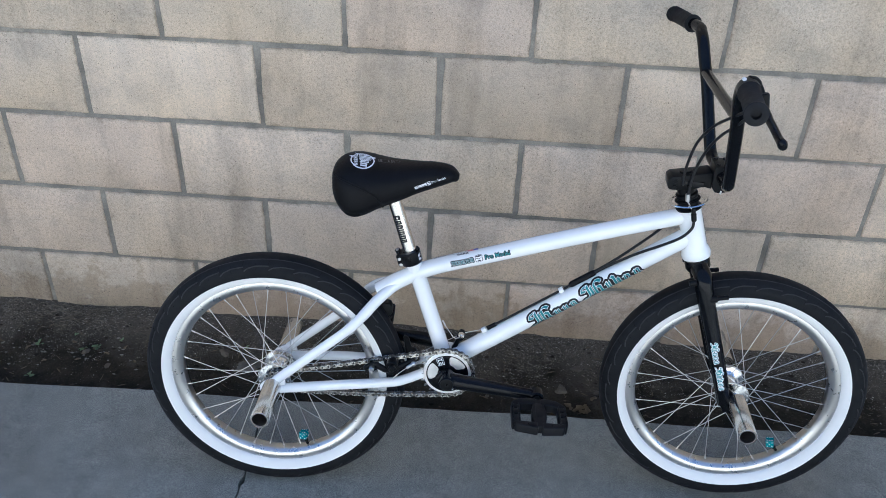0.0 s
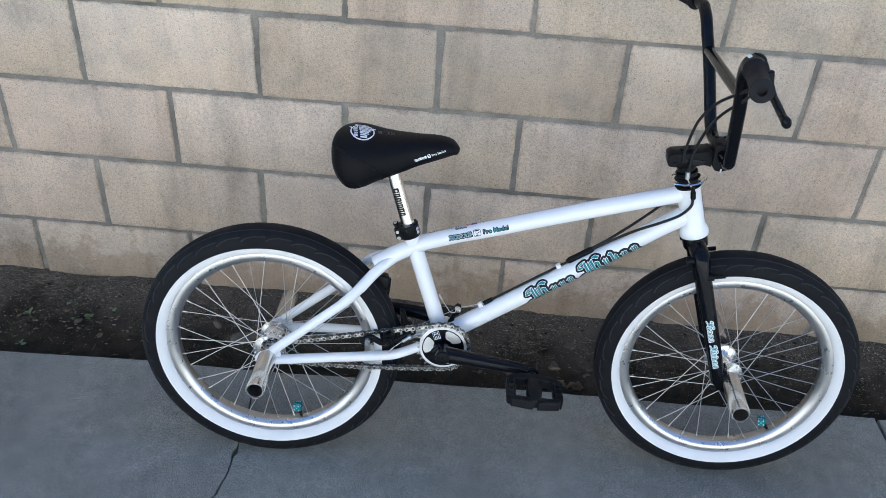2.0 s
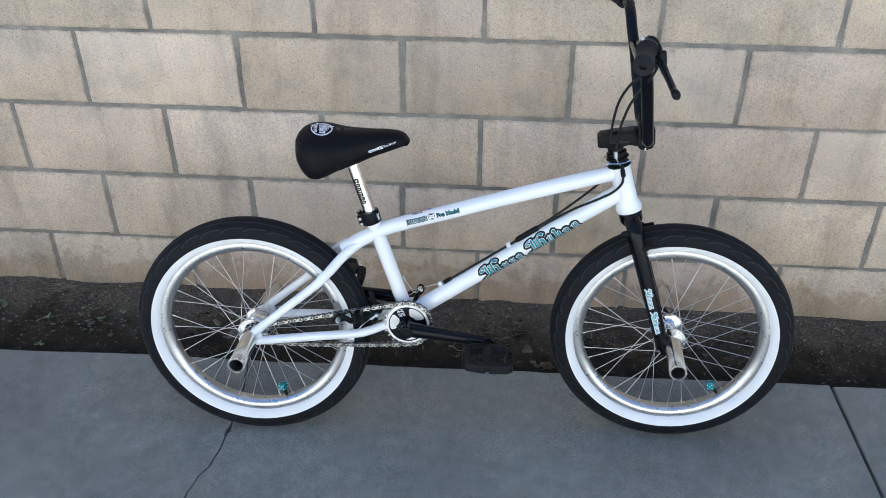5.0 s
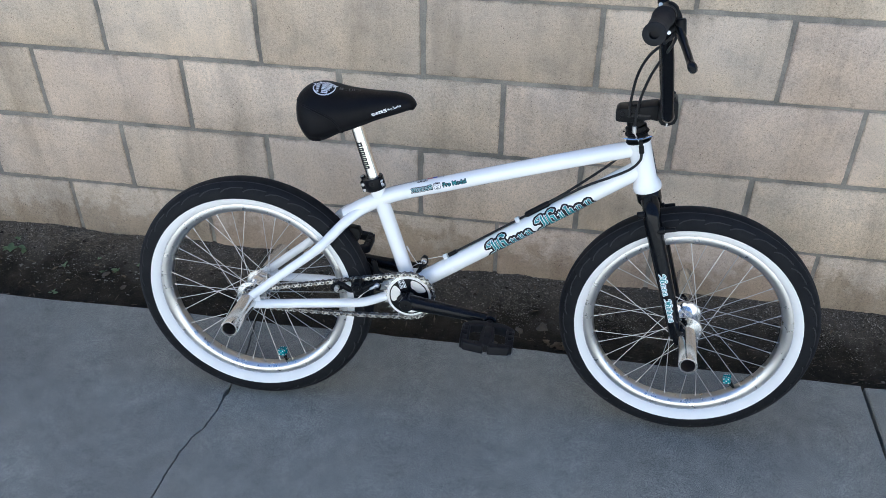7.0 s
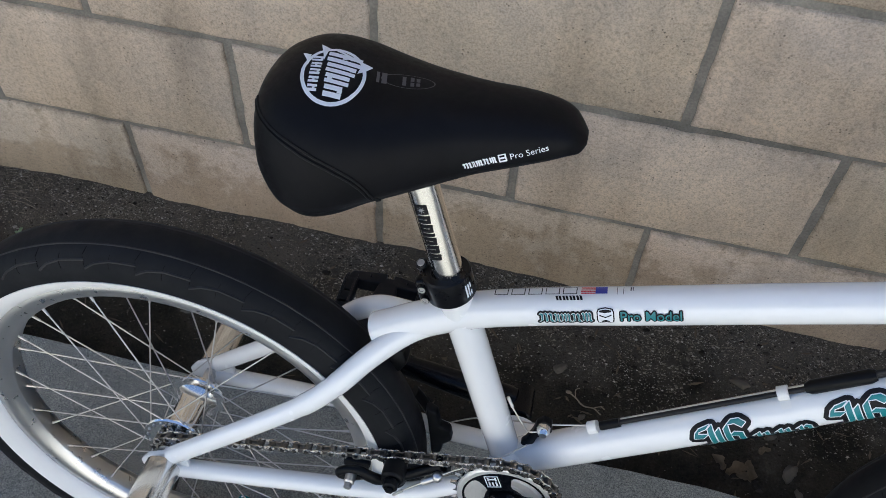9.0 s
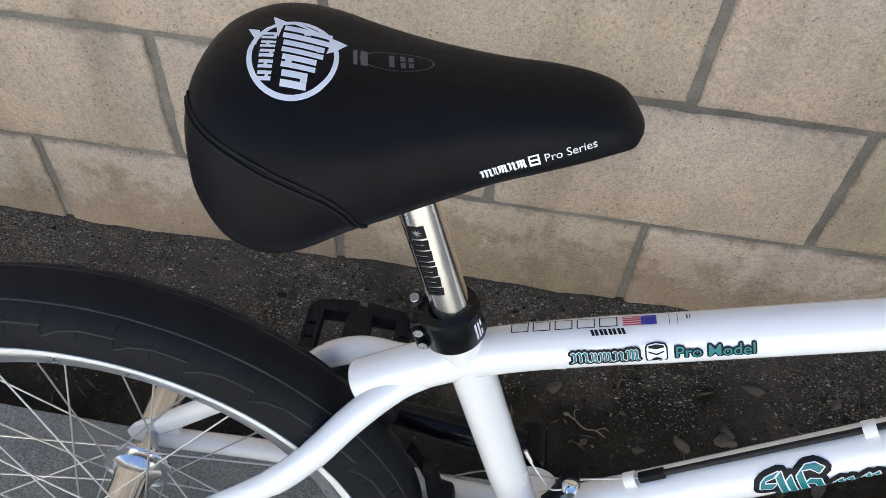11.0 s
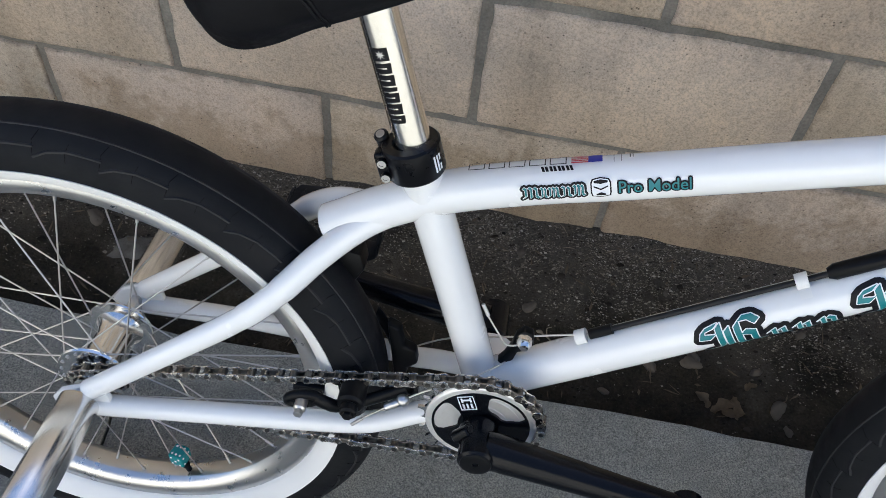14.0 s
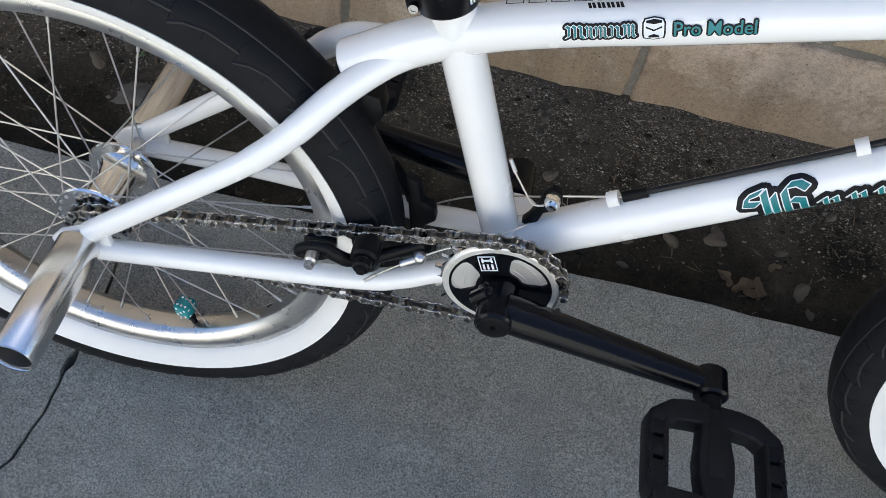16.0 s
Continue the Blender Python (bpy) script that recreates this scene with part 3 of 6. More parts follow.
# ---- wheels: hubs, spokes, valves, pegs ----
RUBBER_EDGE = rough_mix("tread_edge", (0.0112, 0.0116, 0.0132), 0.6, 0.8, 60)
RUBBER_CUT = rough_mix("tread_cut", (0.004, 0.004, 0.0046), 0.7, 0.9, 60, sheen=0.1)
DIE_TEAL = rough_mix("teal_plastic", (0.012, 0.19, 0.21), 0.15, 0.25, 60)
HUB_ALLOY = rough_mix("hub_alloy", (0.82, 0.81, 0.79), 0.12, 0.18, 30, metal=1.0, spread=0.02)
CLIP_WHITE = rough_mix("white_nylon", (0.78, 0.78, 0.76), 0.4, 0.5, 60, spread=0.05)
CABLE = rough_mix("cable_jacket", (0.010, 0.010, 0.011), 0.42, 0.55, 60, sheen=0.3)
DROP = Vector((0.006, 0, 0.263))


def cylinder(a, b, r, sides=24, bevel=0.0):
    a, b = Vector(a), Vector(b)
    length, k = (b - a).length, bevel
    profile = [(0.0, 0.0), (r - k, 0.0), (r, k), (r, length - k), (r - k, length), (0.0, length)] if k else [(0.0, 0.0), (r, 0.0), (r, length), (0.0, length)]
    return moved(lathe(profile, sides, "Z"), between(a, b))


def lathe_at(p, profile):
    return moved(lathe(profile, 24), Matrix.Translation(p) @ Matrix.Diagonal((1, -1, 1, 1)))


def build_die():
    """A teal die with white pips."""
    bm = box(-0.0080, -0.0080, -0.0080, 0.0080, 0.0080, 0.0080, 0.0013)
    spots = {1: [(0, 0)], 2: [(-1, -1), (1, 1)], 3: [(-1, -1), (0, 0), (1, 1)], 4: [(-1, -1), (-1, 1), (1, -1), (1, 1)], 5: [(-1, -1), (-1, 1), (1, -1), (1, 1), (0, 0)], 6: [(-1, -1), (-1, 1), (1, -1), (1, 1), (0, -1), (0, 1)]}
    pips = []
    for count, turn in ((1, pose(0, 0, 0)), (6, pose(0, 0, 0, 180)), (5, pose(0, 0, 0, 90)), (2, pose(0, 0, 0, -90)), (3, pose(0, 0, 0, 0, 90)), (4, pose(0, 0, 0, 0, -90))):
        for a, b in spots[count]:
            ring = [bm.verts.new(turn @ Vector((a * 0.0046 + 0.0013 * math.cos(t), b * 0.0046 + 0.0013 * math.sin(t), 0.00815))) for t in (k * math.pi / 5 for k in range(10))]
            pips.append(bm.faces.new(ring))
    for f in pips:
        f.material_index = 1
    me = mesh_of(bm, "die_cap", DIE_TEAL, sharp=30)
    me.materials.append(WHITE_INK)
    return me


DIE = build_die()


def smooth_pairs(line, cuts=3):
    out = []
    for (u0, t0), (u1, t1) in zip(line, line[1:]):
        out += [(u0 + (u1 - u0) * k / cuts, t0 + (t1 - t0) * k / cuts) for k in range(cuts)]
    return out + [line[-1]]


def fill_wheel(wheel, tyre, valve_angle, rear):
    half = 0.029 if rear else 0.031
    shell = [(0.0, -0.050), (0.0062, -0.050), (0.0062, -0.046), (0.0115, -0.046), (0.0125, -0.0345), (0.0125, -half - 0.004), (0.026, -half - 0.003), (0.0325, -half - 0.0022), (0.0335, -half), (0.0325, -half + 0.0016), (0.024, -half + 0.003), (0.0165, -half + 0.010), (0.0152, -0.010), (0.0150, 0)]
    if rear:
        shell = [(r * (1.12 if r < 0.02 and abs(y) < half else 1), y) for r, y in shell]
    slim = 0.94 if rear else 1.0
    shell += [(min(r, max(0.0165, r * slim)), -y) for r, y in shell[-2::-1]]
    part("hub", lathe(shell, 64), HUB_ALLOY, wheel, "polished flanged hub", sharp=35)
    head_mesh = None
    for s in (-1, 1):
        for k in range(18):
            a = radians(20 * k + valve_angle + 5 + (10 if s > 0 else 0))
            ring = 0.0288 * (slim if s > 0 else 1)
            c = Vector((ring * math.cos(a), s * (half + 0.0024), ring * math.sin(a)))
            if head_mesh is None:
                head_mesh = mesh_of(cylinder((0, -0.0010, 0), (0, 0.0010, 0), 0.0017, 8), "spoke_head", STEEL)
            o = new("spoke_head", head_mesh)
            o.parent, o.matrix_basis = wheel, Matrix.Translation(c)
    first = None
    for s in (-1, 1):
        for k in range(18):
            a = radians(20 * k + valve_angle + 5 + (10 if s > 0 else 0))
            d = 1 if k % 2 == 0 else -1
            b = a + d * radians(60)
            ring = 0.0288 * (slim if s > 0 else 1)
            inner = Vector((ring * math.cos(a), s * (half + (0.0016 if d > 0 else -0.0012)), ring * math.sin(a)))
            outer = Vector((0.1892 * math.cos(b), s * 0.0035, 0.1892 * math.sin(b)))
            if first is None:
                n = (outer - inner).length
                bm = lathe([(0.0, 0.0), (0.00078, 0.0), (0.00075, n - 0.0105), (0.0013, n - 0.0100), (0.0015, n - 0.003), (0.0017, n), (0.0, n)], 7, "Z")
                first = part("spoke", bm, STEEL, wheel, "thin steel spoke")
                first.matrix_basis = between(inner, outer)
            else:
                again(first, between(inner, outer), wheel)
    a = radians(valve_angle)
    out = Vector((math.cos(a), 0, math.sin(a)))
    part("valve", join(cylinder(out * 0.1895, out * 0.168, 0.0030, 12), cylinder(out * 0.182, out * 0.171, 0.0042, 16, 0.001)), SATIN, wheel, "black valve stem")
    die = part("die_cap", DIE, DIE_TEAL, wheel, "teal die valve cap with white pips")
    die.matrix_basis = Matrix.Translation(out * 0.1640) @ pose(0, 0, 0, 0, 180 - 0.3 * (90 + valve_angle), 0) @ pose(0, 0, 0, 0, 0, 14)
    # lightning cuts of the tread
    prof = [(0.2621, 0.0), (0.2612, 0.0092), (0.2583, 0.0179), (0.2530, 0.0253), (0.2455, 0.0300), (0.236, 0.0317), (0.2275, 0.0309)]

    def on_tyre(u, ang):
        k = min(int(u), len(prof) - 2)
        t = u - k
        r, y = prof[k][0] + t * (prof[k + 1][0] - prof[k][0]), prof[k][1] + t * (prof[k + 1][1] - prof[k][1])
        return (r - 0.0001) * math.cos(ang), y, (r - 0.0001) * math.sin(ang)
    for s in (-1, 1):
        arcs, cuts = bmesh.new(), bmesh.new()
        for k in range(32):
            a0, step = 2 * math.pi * k / 32, 2 * math.pi / 32
            lines = [(arcs, [(4.30, 1.0), (3.75, 0.80), (3.42, 0.50), (3.42, 0.0)], 0.00125), (cuts, [(4.40, 1.0), (2.9, 1.03), (2.05, 0.97)], 0.00034), (cuts, [(4.3, 0.51), (3.6, 0.53), (2.75, 0.50)], 0.00030)]
            for bm, line, thick in lines:
                p = [Vector(on_tyre(u, a0 + step * t)) for u, t in smooth_pairs(line)]
                join(bm, sweep([Vector((x, s * y, z)) for x, y, z in p], thick, 5, False))
        crest = [Vector(on_tyre(1.78, 2 * math.pi * k / 120)) for k in range(121)]
        join(arcs, sweep([Vector((x * 0.9985, s * y * 0.985, z * 0.9985)) for x, y, z in crest], 0.0012, 6, False))
        part("tread", arcs, RUBBER_EDGE, tyre, "raised edges of the cut tread")
        tagged(part("tread_cut", cuts, RUBBER_CUT, tyre, "thin dark cuts of the tread"), kind="stuff")
    # pegs
    for s in (-1, 1):
        tube = lathe([(0.0176, 0.066), (0.0176, 0.1765), (0.0168, 0.1780), (0.0156, 0.1780), (0.0150, 0.1765), (0.0150, 0.082), (0.0, 0.082), (0.0, 0.066)], 40)
        tube = moved(tube, Matrix.Translation((0.004 if rear else 0, 0, 0.006 if rear else 0.014)) @ Matrix.Diagonal((1, s, 1, 1)))
        bmesh.ops.recalc_face_normals(tube, faces=tube.faces)
        part("axle_peg", tube, PEG, wheel, "brushed steel axle peg", sharp=35)
        bore = moved(lathe([(0.0148, 0.0835), (0.0148, 0.1758), (0.0140, 0.1758), (0.0140, 0.0845), (0.0, 0.0845), (0.0, 0.0835)], 32), Matrix.Translation((0.004 if rear else 0, 0, 0.006 if rear else 0.014)) @ Matrix.Diagonal((1, s, 1, 1)))
        bmesh.ops.recalc_face_normals(bore, faces=bore.faces)
        part("peg_bore", bore, BORE_SHADE_STEEL, wheel)
        part("axle_nut", moved(lathe([(0.0, 0.045), (0.0075, 0.045), (0.0075, 0.066), (0.0, 0.066)], 6), Matrix.Translation((0.002, 0, 0.002)) @ Matrix.Diagonal((1, s, 1, 1))), STEEL, wheel)


# darker copy of the peg steel: shade inside the bores put into the colour
BORE_SHADE_STEEL = rough_mix("dull_steel", (0.30, 0.29, 0.28), 0.4, 0.5, 30, metal=1.0, spread=0.1)
PEG = rough_mix("brushed_steel", (0.70, 0.695, 0.685), 0.17, 0.20, 20, metal=1.0, spread=0.01)
fill_wheel(rear_wheel, rear_tyre, -72.2, True)
fill_wheel(front_wheel, front_tyre, -50, False)


# ---- drivetrain ----
CRANK_BLACK = rough_mix("crank_black", (0.0035, 0.0038, 0.005), 0.18, 0.27, 60, sheen=0.19)
MACHINED = rough_mix("machined_alloy", (0.86, 0.85, 0.84), 0.45, 0.6, 500, metal=1.0, spread=0.04)


def build_sprocket():
    y0 = -0.0445
    out = []
    for k in range(25):
        a = 2 * math.pi * k / 25
        for d, r in ((-0.42, 0.0478), (-0.16, 0.0490), (-0.05, 0.0545), (0.05, 0.0545), (0.16, 0.0490), (0.42, 0.0478)):
            t = a + d * 2 * math.pi / 25
            out.append((BB.x + r * math.cos(t), BB.z + r * math.sin(t)))
    ring = part("sprocket", prism(out, y0 - 0.0013, y0 + 0.0013, "Y"), ALLOY, bike, "silver toothed sprocket with black face", sharp=30)
    part("ring_body", moved(lathe([(0.0, -0.0024), (0.0230, -0.0024), (0.0232, -0.0021), (0.0285, -0.0021), (0.0287, -0.0024), (0.0335, -0.0024), (0.0337, -0.0021), (0.0402, -0.0021), (0.0412, -0.0036), (0.0455, -0.0036), (0.0468, -0.0026), (0.0468, 0.0030), (0.0, 0.0035)], 64), Matrix.Translation((BB.x, y0, BB.z))), MACHINED, ring, sharp=25)
    # black face with three rounded pockets
    def rounded(c):
        lo, hi, mid = 0.0192, 0.0392, radians(c)
        corner = [(lo, -17), (lo + 0.0015, -24), (lo + 0.005, -29), (hi - 0.005, -32), (hi - 0.0015, -30), (hi, -25)]
        pts = corner + [(hi, t) for t in range(-20, 21, 5)] + [(r, -t) for r, t in corner[::-1]] + [(lo, t) for t in range(12, -13, -4)]
        return [(r * math.cos(mid + radians(t)), r * math.sin(mid + radians(t))) for r, t in pts]
    bm = bmesh.new()
    for loop in [[(0.0412 * math.cos(t), 0.0412 * math.sin(t)) for t in np.linspace(0, 2 * math.pi, 97)[:-1]], rounded(53), rounded(173), rounded(293)]:
        vs = [bm.verts.new((BB.x + x, y0 - 0.0040, BB.z + z)) for x, z in loop]
        for p, q in zip(vs, vs[1:] + vs[:1]):
            bm.edges.new((p, q))
    bmesh.ops.triangle_fill(bm, use_beauty=True, use_dissolve=False, edges=bm.edges[:], normal=(0, -1, 0))
    made = bmesh.ops.extrude_face_region(bm, geom=bm.faces[:])
    bmesh.ops.translate(bm, vec=(0, 0.0030, 0), verts=[g for g in made["geom"] if isinstance(g, bmesh.types.BMVert)])
    bmesh.ops.recalc_face_normals(bm, faces=bm.faces)
    part("face_plate", bm, BLACK, ring, "gloss black face plate with three windows", sharp=35)
    # badge of plain bars
    bm = bmesh.new()
    turn = Matrix.Translation((BB.x, y0 - 0.0052, BB.z)) @ Matrix.Rotation(radians(-27), 4, "Y") @ Matrix.Translation((0, 0, 0.0312)) @ Matrix.Rotation(radians(7), 4, "Y") @ Matrix.Diagonal((1.08, 1, 1.12, 1))
    for x0, z0, x1, z1 in ((-0.0062, -0.0075, -0.0056, 0.0075), (0.0056, -0.0075, 0.0062, 0.0075), (-0.0056, 0.0069, 0.0056, 0.0075), (-0.0056, -0.0075, 0.0056, -0.0069), (-0.004, 0.001, -0.0026, 0.0055), (0.0026, 0.001, 0.004, 0.0055), (-0.0026, 0.0026, 0.0026, 0.0040),
                           (-0.004, -0.0058, -0.0026, -0.0008), (-0.0010, -0.0058, 0.0004, -0.0008), (0.0022, -0.0058, 0.0038, -0.0008)):
        bm = join(bm, box(x0, -0.0003, z0, x1, 0.0003, z1))
    part("badge", moved(bm, turn), WHITE_INK, ring, "white bar badge")
    return ring


build_sprocket()
part("cog", moved(lathe([(0.0, -0.0015), (0.0175, -0.0015), (0.0175, 0.0015), (0.0, 0.0015)], 27), Matrix.Translation((DROP.x, -0.0445, DROP.z))), CHAIN, bike, "small steel cog")
part("driver", moved(lathe([(0.0, -0.041), (0.0165, -0.041), (0.0165, -0.036), (0.021, -0.034), (0.0, -0.031)], 32), Matrix.Translation(DROP)), ALLOY, bike)


CHAIN_DARK = rough_mix("oily_steel", (0.17, 0.157, 0.14), 0.3, 0.5, 300, metal=1.0, spread=0.35)
CHAIN_PIN = rough_mix("dark_pin", (0.05, 0.045, 0.04), 0.4, 0.6, 300, metal=0.6, spread=0.3)


def build_chain():
    y, r1, r2 = -0.0445, 0.0507, 0.0186
    c1, c2 = Vector((BB.x, BB.z)), Vector((DROP.x, DROP.z))
    d = c1 - c2
    base, lift = math.atan2(d.y, d.x), math.acos((r1 - r2) / d.length)
    up, low = base + math.pi - lift, base + math.pi + lift
    pts = []
    for k in range(61):                          # round the sprocket, clockwise from the top
        t = up - (2 * math.pi - 2 * (math.pi - lift)) * 0 - k / 60 * (2 * math.pi - (low - up))
        pts.append(c1 + r1 * Vector((math.cos(t), math.sin(t))))
    for k in range(41):                          # round the cog
        t = low - k / 40 * (low - up)
        pts.append(c2 + r2 * Vector((math.cos(t), math.sin(t))))
    dense = []
    for a, b in zip(pts, pts[1:] + pts[:1]):
        n = max(1, int((b - a).length / 0.001))
        sag = 0.004 if n > 50 and a.y < 0.28 else 0.0
        dense += [a + (b - a) * (k / n) - Vector((0, sag * math.sin(math.pi * k / n))) for k in range(n)]
    lengths = [0.0]
    for a, b in zip(dense, dense[1:] + dense[:1]):
        lengths.append(lengths[-1] + (b - a).length)
    count = 2 * round(lengths[-1] / 0.0127 / 2)
    step = lengths[-1] / count

    def at(s):
        s %= lengths[-1]
        k = int(np.searchsorted(lengths, s, "right")) - 1
        return dense[min(k, len(dense) - 1)]
    meshes = []
    for kind in (0, 1):
        bm = bmesh.new()
        off, h = (0.0042, 0.0045) if kind else (0.0028, 0.0042)
        shape = []
        for sign in (1, -1):
            shape += [(sign * (0.00635 + h * math.cos(t)), sign * h * math.sin(t)) for t in np.linspace(-2.1, 2.1, 9)]
            shape.append((0.0, sign * h * 0.66))
        for s in (-1, 1):
            bm = join(bm, prism(shape, s * off - 0.0007, s * off + 0.0007, "Y", 0.0003, 1))
        for x in (-0.00635, 0.00635):
            pin = cylinder((x, -0.0052, 0), (x, 0.0052, 0), 0.0023, 8) if kind else cylinder((x, -0.0026, 0), (x, 0.0026, 0), 0.0038, 10)
            for f in pin.faces:
                f.material_index = 1 if kind else 0
            bm = join(bm, pin)
        me = mesh_of(bm, "chain_link", CHAIN if kind else CHAIN_DARK, sharp=35)
        me.materials.append(CHAIN_PIN)
        meshes.append(me)
    chain = None
    for k in range(count):
        a, b = at(k * step), at((k + 1) * step)
        m = Matrix.Translation(((a.x + b.x) / 2, y, (a.y + b.y) / 2)) @ Matrix.Rotation(-math.atan2(b.y - a.y, b.x - a.x), 4, "Y")
        if chain is None:
            chain = part("chain", meshes[0], CHAIN, bike, "dark steel roller chain")
            chain.matrix_basis = m
        else:
            o = new("chain_link", meshes[k % 2])
            o.parent, o.matrix_basis = chain, chain.matrix_basis.inverted() @ m


build_chain()


def build_pedal(m, s):
    """Platform pedal; its axle runs along Y from the origin outwards."""
    put = m @ Matrix.Diagonal((1, s, 1, 1))

    def piece(name, bm, parent, label=""):
        bm = moved(bm, put)
        bmesh.ops.recalc_face_normals(bm, faces=bm.faces)
        return part(name, bm, PLASTIC, parent, label, sharp=35)
    spine = prism([(-0.0100, 0.014), (0.0100, 0.014), (0.0112, 0.034), (0.0140, 0.056), (0.0135, 0.070), (0.0108, 0.088), (0.0108, 0.098), (-0.0108, 0.098), (-0.0108, 0.088), (-0.0135, 0.070), (-0.0140, 0.056), (-0.0112, 0.034)], -0.0085, 0.0085, "Z", 0.0022, 3)
    pedal = piece("pedal", join(spine, box(-0.0065, 0.028, -0.0092, 0.0065, 0.070, 0.0092, 0.001)), bike, "black plastic platform pedal")
    for x in (-1, 1):
        for y0, y1 in ((0.030, 0.0465), (0.0490, 0.0640), (0.0665, 0.088)):
            piece("pedal_web", box(x * 0.0435 - 0.0065, y0, -0.0084, x * 0.0435 + 0.0065, y1, 0.0084, 0.0012), pedal)
        for e0, e1 in ((0.0355, 0.0400), (0.0470, 0.0515)):
            piece("pedal_rail", prism([(x * e0, 0.029), (x * e1, 0.031), (x * e1, 0.086), (x * (e0 + e1) / 2, 0.0935), (x * e0, 0.0935)], -0.009, 0.009, "Z", 0.0014), pedal)
        piece("pedal_arm", prism([(x * 0.004, 0.0110), (x * 0.020, 0.0115), (x * 0.034, 0.0145), (x * 0.0500, 0.0270), (x * 0.0512, 0.0350), (x * 0.0360, 0.0365), (x * 0.0290, 0.0310), (x * 0.004, 0.0290)], -0.0088, 0.0088, "Z", 0.0020, 3), pedal)
        piece("pedal_end", prism([(x * 0.004, 0.086), (x * 0.0500, 0.0850), (x * 0.0440, 0.0985), (x * 0.012, 0.1035), (x * 0.004, 0.1042)], -0.0088, 0.0088, "Z", 0.0020, 3), pedal)
        for px, y in ((0.049, 0.046), (0.049, 0.062), (0.049, 0.078), (0.022, 0.094)):
            piece("pedal_pin", cylinder((x * px, y, -0.0110), (x * px, y, 0.0110), 0.0016, 8), pedal)


def build_cranks():
    boss = cylinder((BB.x, -0.0480, BB.z), (BB.x, -0.0870, BB.z), 0.0152, 36, 0.0020)
    crank = part("crank", join(boss, cylinder((BB.x, 0.0480, BB.z), (BB.x, 0.0890, BB.z), 0.0142, 32, 0.0015), cylinder((BB.x, -0.05, BB.z), (BB.x, 0.05, BB.z), 0.0100, 24)), CRANK_BLACK, bike, "gloss black tubular crank", sharp=30)
    part("spindle_bolt", lathe_at((BB.x, -0.0862, BB.z), [(0.0, 0.0), (0.0024, 0.0), (0.0028, 0.0018), (0.0105, 0.0024), (0.0126, 0.0016), (0.0134, 0.0), (0.0134, -0.003), (0.0, -0.003)]), SATIN, crank)
    part("pinch_boss", join(cylinder((BB.x - 0.019, -0.064, BB.z - 0.001), (BB.x - 0.008, -0.064, BB.z + 0.0125), 0.0060, 20, 0.0012), cylinder((BB.x - 0.010, -0.054, BB.z + 0.004), (BB.x - 0.010, -0.069, BB.z + 0.004), 0.0072, 16, 0.0015)), CRANK_BLACK, crank)
    part("pinch_bolt", cylinder((BB.x - 0.0085, -0.064, BB.z + 0.0120), (BB.x - 0.0065, -0.064, BB.z + 0.0140), 0.0036, 16, 0.0006), SATIN, crank)
    for s, d in ((-1, 1), (1, -1)):
        end = Vector((BB.x + d * 0.1735, s * 0.0875, BB.z - d * 0.013))
        start = Vector((BB.x + d * 0.006, s * 0.0705, BB.z))
        arm = sweep([start, start.lerp(end, 0.1), start.lerp(end, 0.25), start.lerp(end, 0.9), end], [0.0160, 0.0158, 0.0146, 0.0110, 0.0114], 24)
        part("crank_arm", join(arm, cylinder(end + Vector((0, s * 0.0125, 0)), end - Vector((0, s * 0.0125, 0)), 0.0133, 28, 0.002)), CRANK_BLACK, crank, sharp=35)
        part("pedal_spindle", cylinder(end + Vector((0, s * 0.0125, 0)), end + Vector((0, s * 0.030, 0)), 0.0078, 20, 0.0008), SATIN, crank)
        build_pedal(Matrix.Translation(end + Vector((0, s * 0.011, 0))) @ pose(0, 0, 0, 0, 3.0, 0), s)


build_cranks()


# ---- seat clamp, saddle details ----
ANODISED = rough_mix("anodised_black", (0.004, 0.004, 0.005), 0.24, 0.34, 60, sheen=0.2)


def fan(bm, pts):
    if len(pts) > 2:
        bm.faces.new([bm.verts.new((a, b, 0)) for a, b in pts])


def slice_flat(bm, step=0.003):
    """Cuts a flat shape into narrow strips, so that it can be bent."""
    for axis in (0, 1):
        vals = [v.co[axis] for v in bm.verts]
        k = math.floor(min(vals) / step) + 1
        while k * step < max(vals):
            normal = Vector((1, 0, 0)) if axis == 0 else Vector((0, 1, 0))
            bmesh.ops.bisect_plane(bm, geom=bm.verts[:] + bm.edges[:] + bm.faces[:], plane_co=normal * (k * step), plane_no=normal)
            k += 1
    return bm


def lettering(text, width, height, bold=0.0):
    """The text as flat faces, with its lower left corner at the origin."""
    cu = bpy.data.curves.new("t", "FONT")
    cu.body, cu.resolution_u, cu.offset = text, 3, bold
    ob = new("t", cu)
    bpy.context.view_layer.update()
    me = bpy.data.meshes.new_from_object(ob.evaluated_get(bpy.context.evaluated_depsgraph_get()))
    bpy.data.objects.remove(ob)
    bpy.data.curves.remove(cu)
    bm = bmesh.new()
    bm.from_mesh(me)
    bpy.data.meshes.remove(me)
    lo = [min(v.co[k] for v in bm.verts) for k in (0, 1)]
    hi = [max(v.co[k] for v in bm.verts) for k in (0, 1)]
    for v in bm.verts:
        v.co = ((v.co.x - lo[0]) / (hi[0] - lo[0]) * width, (v.co.y - lo[1]) / (hi[1] - lo[1]) * height, 0)
    return bm


def flat_bars(boxes):
    bm = bmesh.new()
    for x0, y0, x1, y1 in boxes:
        fan(bm, [(x0, y0), (x1, y0), (x1, y1), (x0, y1)])
    return bm


